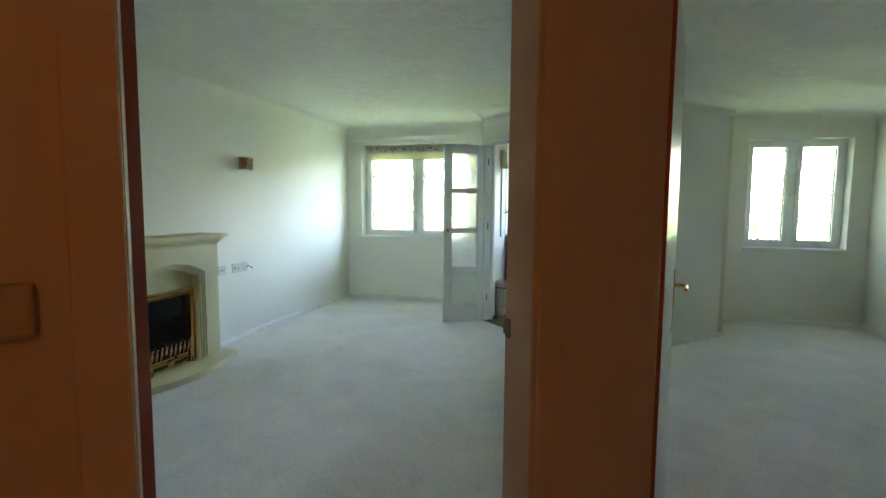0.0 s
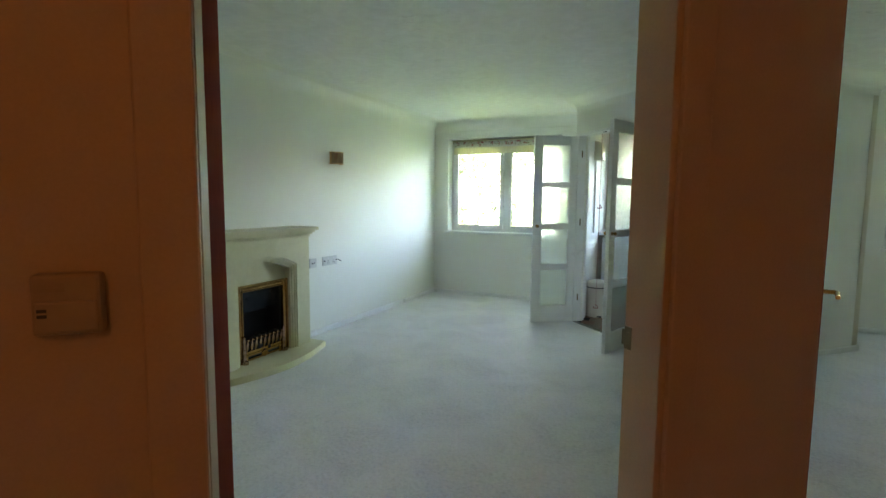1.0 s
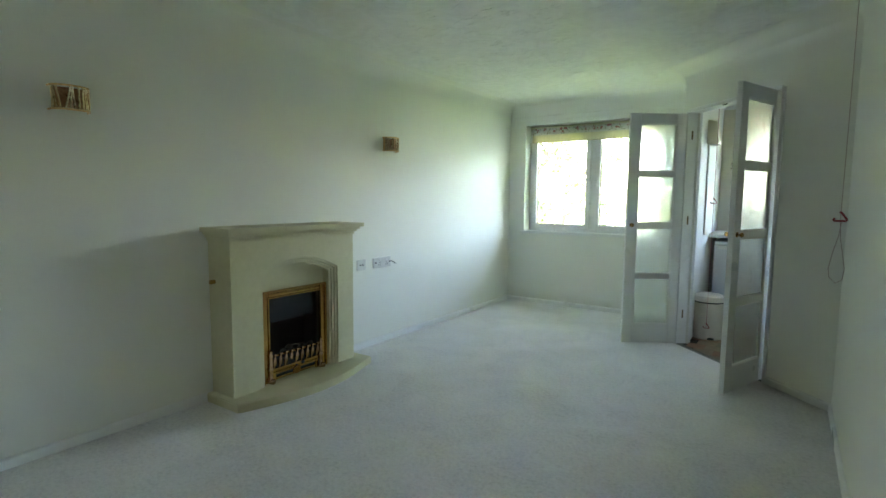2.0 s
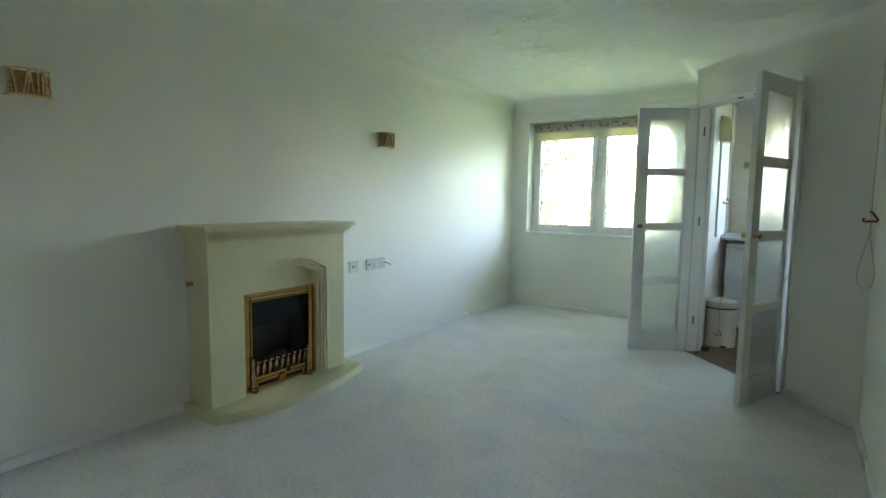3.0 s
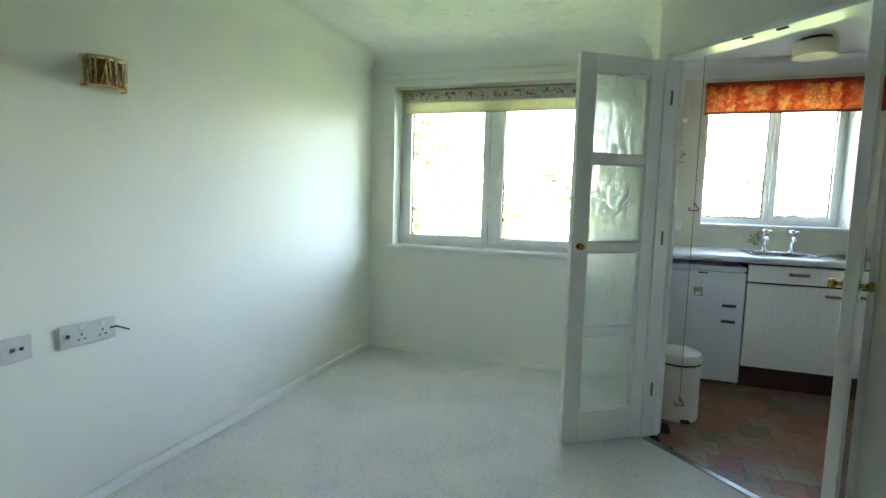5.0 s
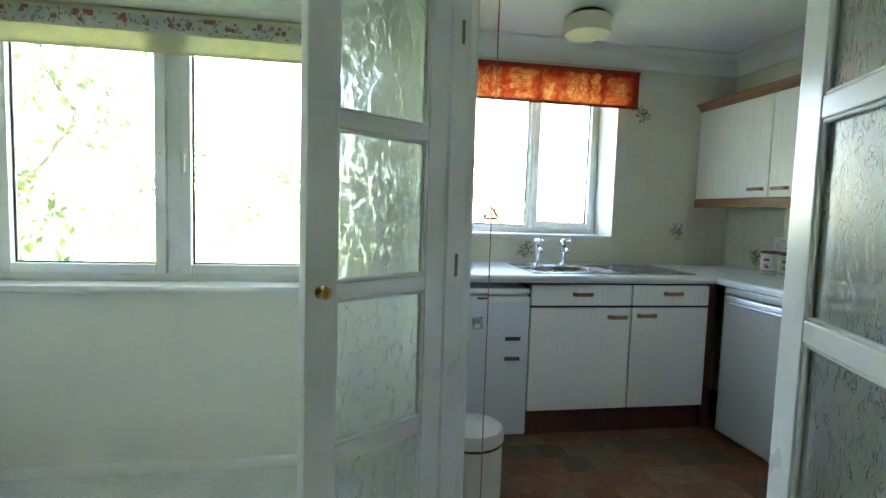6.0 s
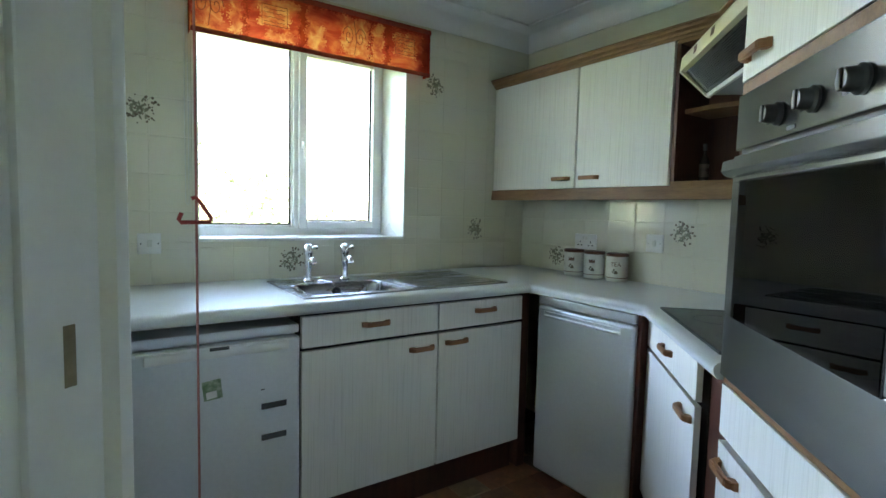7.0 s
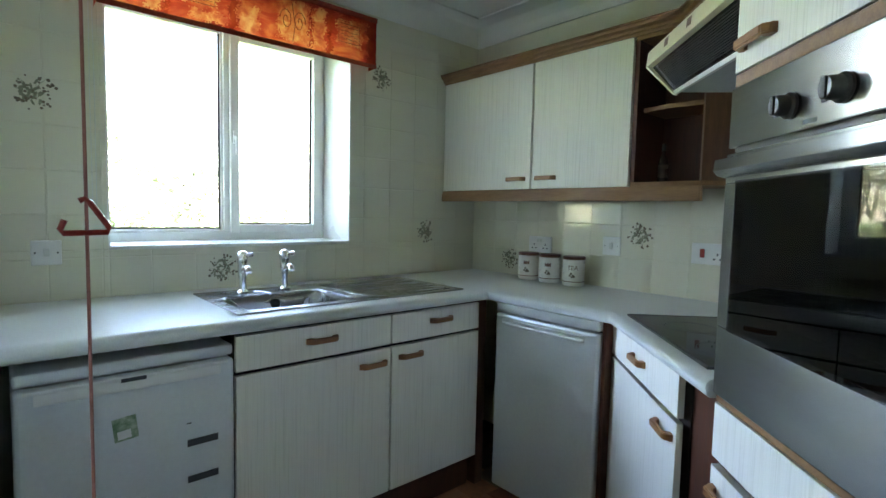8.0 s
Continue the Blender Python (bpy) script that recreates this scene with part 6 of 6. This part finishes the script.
solid("ground", box((-400, -400, -0.7), (400, 7.8, -0.36)), GRASS, "grass round the building", "lawn", kind="structure")


def leaves(bm, centres, count, size, rng):
    for _ in range(count):
        c, r = rng.choice(centres)
        d = Vector((rng.gauss(0, 1), rng.gauss(0, 1), rng.gauss(0, 1))).normalized() * r * (0.35 + 0.65 * rng.random() ** 0.5)
        p = Vector(c) + d
        u = Vector((rng.uniform(-1, 1), rng.uniform(-1, 1), rng.uniform(-1, 1))).normalized()
        v = u.orthogonal().normalized()
        s = size * rng.uniform(0.6, 1.3)
        bm.faces.new([bm.verts.new(p + w) for w in (-u * s, v * s * 0.45, u * s, -v * s * 0.45)])


def tree(x, y, h, seed, material, count=2600, size=0.11):
    rng = random.Random(seed)
    t = thing("tree", pose(x, y, -0.36), "leafy garden tree", "tree", "garden trees")
    bm = bmesh.new()
    tops = []

    def limb(p, d, length, r, depth):
        pts = [p]
        for i in range(4):
            d = (d + Vector((rng.uniform(-0.2, 0.2), rng.uniform(-0.2, 0.2), 0.06))).normalized()
            pts.append(pts[-1] + d * length / 4)
        for a, b2, k in zip(pts, pts[1:], range(4)):
            bm_tube(bm, [a, b2], r * (1 - 0.14 * k), 7)
        tops.append((pts[-1], h * 0.14))
        if depth:
            for i in range(4):
                q = Vector((rng.uniform(-1, 1), rng.uniform(-1, 1), rng.uniform(0.1, 0.9))).normalized()
                limb(pts[rng.choice((2, 3, 4))], q, length * 0.6, r * 0.5, depth - 1)

    limb(Vector((0, 0, 0)), Vector((0, 0, 1)), h * 0.5, h * 0.022, 2)
    part("trunk", bm, BARK, t)
    lb = bmesh.new()
    leaves(lb, tops, count, size, rng)
    me = bpy.data.meshes.new("crown")
    lb.to_mesh(me)
    lb.free()
    me.materials.append(material)
    ob = new("crown", me)
    ob.parent = t
    return t


# darker copy of the leaf colour: the near tree's shade is painted in
LEAF_IN_SHADE = leaf_mat("leaf_shaded", (0.03, 0.05, 0.014), (0.08, 0.11, 0.04))
tree(-3.98, 8.75, 3.2, 12, LEAF_IN_SHADE, 1300, 0.05)
tree(-8.3, 14.5, 4.4, 1, LEAF_PALE, 900, 0.09)
tree(-12.0, 31.0, 7.5, 2, LEAF)
tree(2.5, 33.0, 7.0, 3, LEAF_PALE)
tree(14.0, 30.0, 7.0, 4, LEAF)
tree(-25.0, 36.0, 9.0, 5, LEAF)
tree(26.0, 35.0, 8.0, 6, LEAF_PALE)
bm = bmesh.new()
rng = random.Random(9)
leaves(bm, [((-24 + i * 0.4, 24.5 + rng.uniform(-0.4, 0.4), rng.uniform(0.1, 3.8)), 0.8) for i in range(120)], 24000, 0.15, rng)
me = bpy.data.meshes.new("hedge")
bm.to_mesh(me)
bm.free()
me.materials.append(LEAF_PALE)
tagged(new("hedge", me), "tall leafy garden hedge in full sunlight", "hedge", kind="stuff")

# ---- tiles, last ----
CACHE = {}


def tile_mesh(w, h, thick, material, name):
    key = (round(w, 3), round(h, 3), name)
    if key not in CACHE:
        c = 0.0025
        bm = bmesh.new()
        base = [bm.verts.new(p) for p in ((0, 0, 0), (w, 0, 0), (w, h, 0), (0, h, 0))]
        mid = [bm.verts.new(p) for p in ((0, 0, thick - c * 0.6), (w, 0, thick - c * 0.6), (w, h, thick - c * 0.6), (0, h, thick - c * 0.6))]
        top = [bm.verts.new(p) for p in ((c, c, thick), (w - c, c, thick), (w - c, h - c, thick), (c, h - c, thick))]
        for a, b2 in ((base, mid), (mid, top)):
            for i in range(4):
                bm.faces.new((a[i], a[(i + 1) % 4], b2[(i + 1) % 4], b2[i]))
        bm.faces.new(top)
        CACHE[key] = finish(name, bm, material, 20)
    return CACHE[key]


def tile_wall(parent, m, width, z0, z1, u_joint, z_joint, pu, pz, hole=None):
    """Tiles on a wall face: m has x along the wall, y up it, z out of it."""
    def cuts(lo, hi, joint, pitch, extra):
        first = joint - math.ceil((joint - lo) / pitch) * pitch
        out = [lo] + [first + pitch * k for k in range(int((hi - first) / pitch) + 2) if lo + 0.012 < first + pitch * k < hi - 0.012] + [hi]
        return sorted({round(v, 4) for v in out + extra})
    us = cuts(0, width, u_joint, pu, [hole[0], hole[1]] if hole else [])
    zs = cuts(z0, z1, z_joint, pz, [hole[2], hole[3]] if hole else [])
    g = 0.0016
    for a, b2 in zip(us, us[1:]):
        for c, d in zip(zs, zs[1:]):
            cu, cz = (a + b2) / 2, (c + d) / 2
            if (hole and hole[0] < cu < hole[1] and hole[2] < cz < hole[3]) or b2 - a < 0.012 or d - c < 0.012:
                continue
            ob = new("tile", tile_mesh(b2 - a - g, d - c - g, 0.006, TILE, "tile"))
            ob.parent = parent
            ob.matrix_world = m @ Matrix.Translation((a + g / 2, c + g / 2, 0))


wn_ob = bpy.data.objects["wall_kitchen_north"]
tile_wall(wn_ob, Matrix(((-1, 0, 0, 1.30), (0, 0, -1, 7.40), (0, 1, 0, 0), (0, 0, 0, 1))), 2.25, 0.923, 2.25, 0.0, 1.226, 0.16, 0.155, (0.88, 1.90, 1.098, 2.10))
part("grout_bed", boxes([((-0.95, 7.3953, 0.92), (-0.60, 7.4005, 2.25)), ((0.42, 7.3953, 0.92), (1.30, 7.4005, 2.25)), ((-0.60, 7.3953, 0.92), (0.42, 7.4005, 1.098)), ((-0.60, 7.3953, 2.10), (0.42, 7.4005, 2.25))]), GROUT, wn_ob)
we_ob = bpy.data.objects["wall_kitchen_east"]
part("grout_bed", box((1.2953, 5.77, 0.92), (1.3005, 7.394, 1.386)), GROUT, we_ob)
tile_wall(we_ob, Matrix(((0, 0, -1, 1.30), (1, 0, 0, 5.77), (0, 1, 0, 0), (0, 0, 0, 1))), 1.624, 0.923, 1.386, 0.48, 1.226, 0.16, 0.155)

# floor pieces, in offset rows of mixed sizes
rng = random.Random(7)
pitch = 0.152
poly = [Vector(p) for p in [(-0.945, 5.64), (0.06, 4.635), (1.29, 5.76), (1.29, 7.39), (-0.94, 7.39)]]


def clipped(pts):
    """The part of an outline that lies in the kitchen."""
    for a, b2 in zip(poly, poly[1:] + poly[:1]):
        out = []
        for p, q in zip(pts, pts[1:] + pts[:1]):
            sp, sq = (b2 - a).cross(p - a), (b2 - a).cross(q - a)
            if sp >= 0:
                out.append(p)
            if (sp >= 0) != (sq >= 0):
                out.append(p + (q - p) * (sp / (sp - sq)))
        pts = out
        if len(pts) < 3:
            return []
    return pts


for r in range(16):
    y = 4.70 + r * pitch
    x = -0.96 + (r % 2) * 0.076
    while x < 1.3:
        w = rng.choice((pitch, pitch, pitch, pitch * 2))
        g = 0.0008
        rect = [Vector(c) for c in ((x + g, y + g), (x + w - g, y + g), (x + w - g, y + pitch - g), (x + g, y + pitch - g))]
        shape = clipped(rect)
        if len(shape) == 4 and all((a - b2).length < 1e-4 for a, b2 in zip(shape, rect)):
            ob = new("floor_tile", tile_mesh(w - 2 * g, pitch - 2 * g, 0.004, VINYL, "floor_tile"))
            ob.parent = kfloor
            ob.matrix_world = pose(x + g, y + g, 0.0022)
        elif shape:
            ob = new("floor_tile", finish("floor_tile", bm_prism(bmesh.new(), [tuple(p - rect[0]) for p in shape], 0.0, 0.004), VINYL))
            ob.parent = kfloor
            ob.matrix_world = pose(rect[0].x, rect[0].y, 0.0022)
        x += w
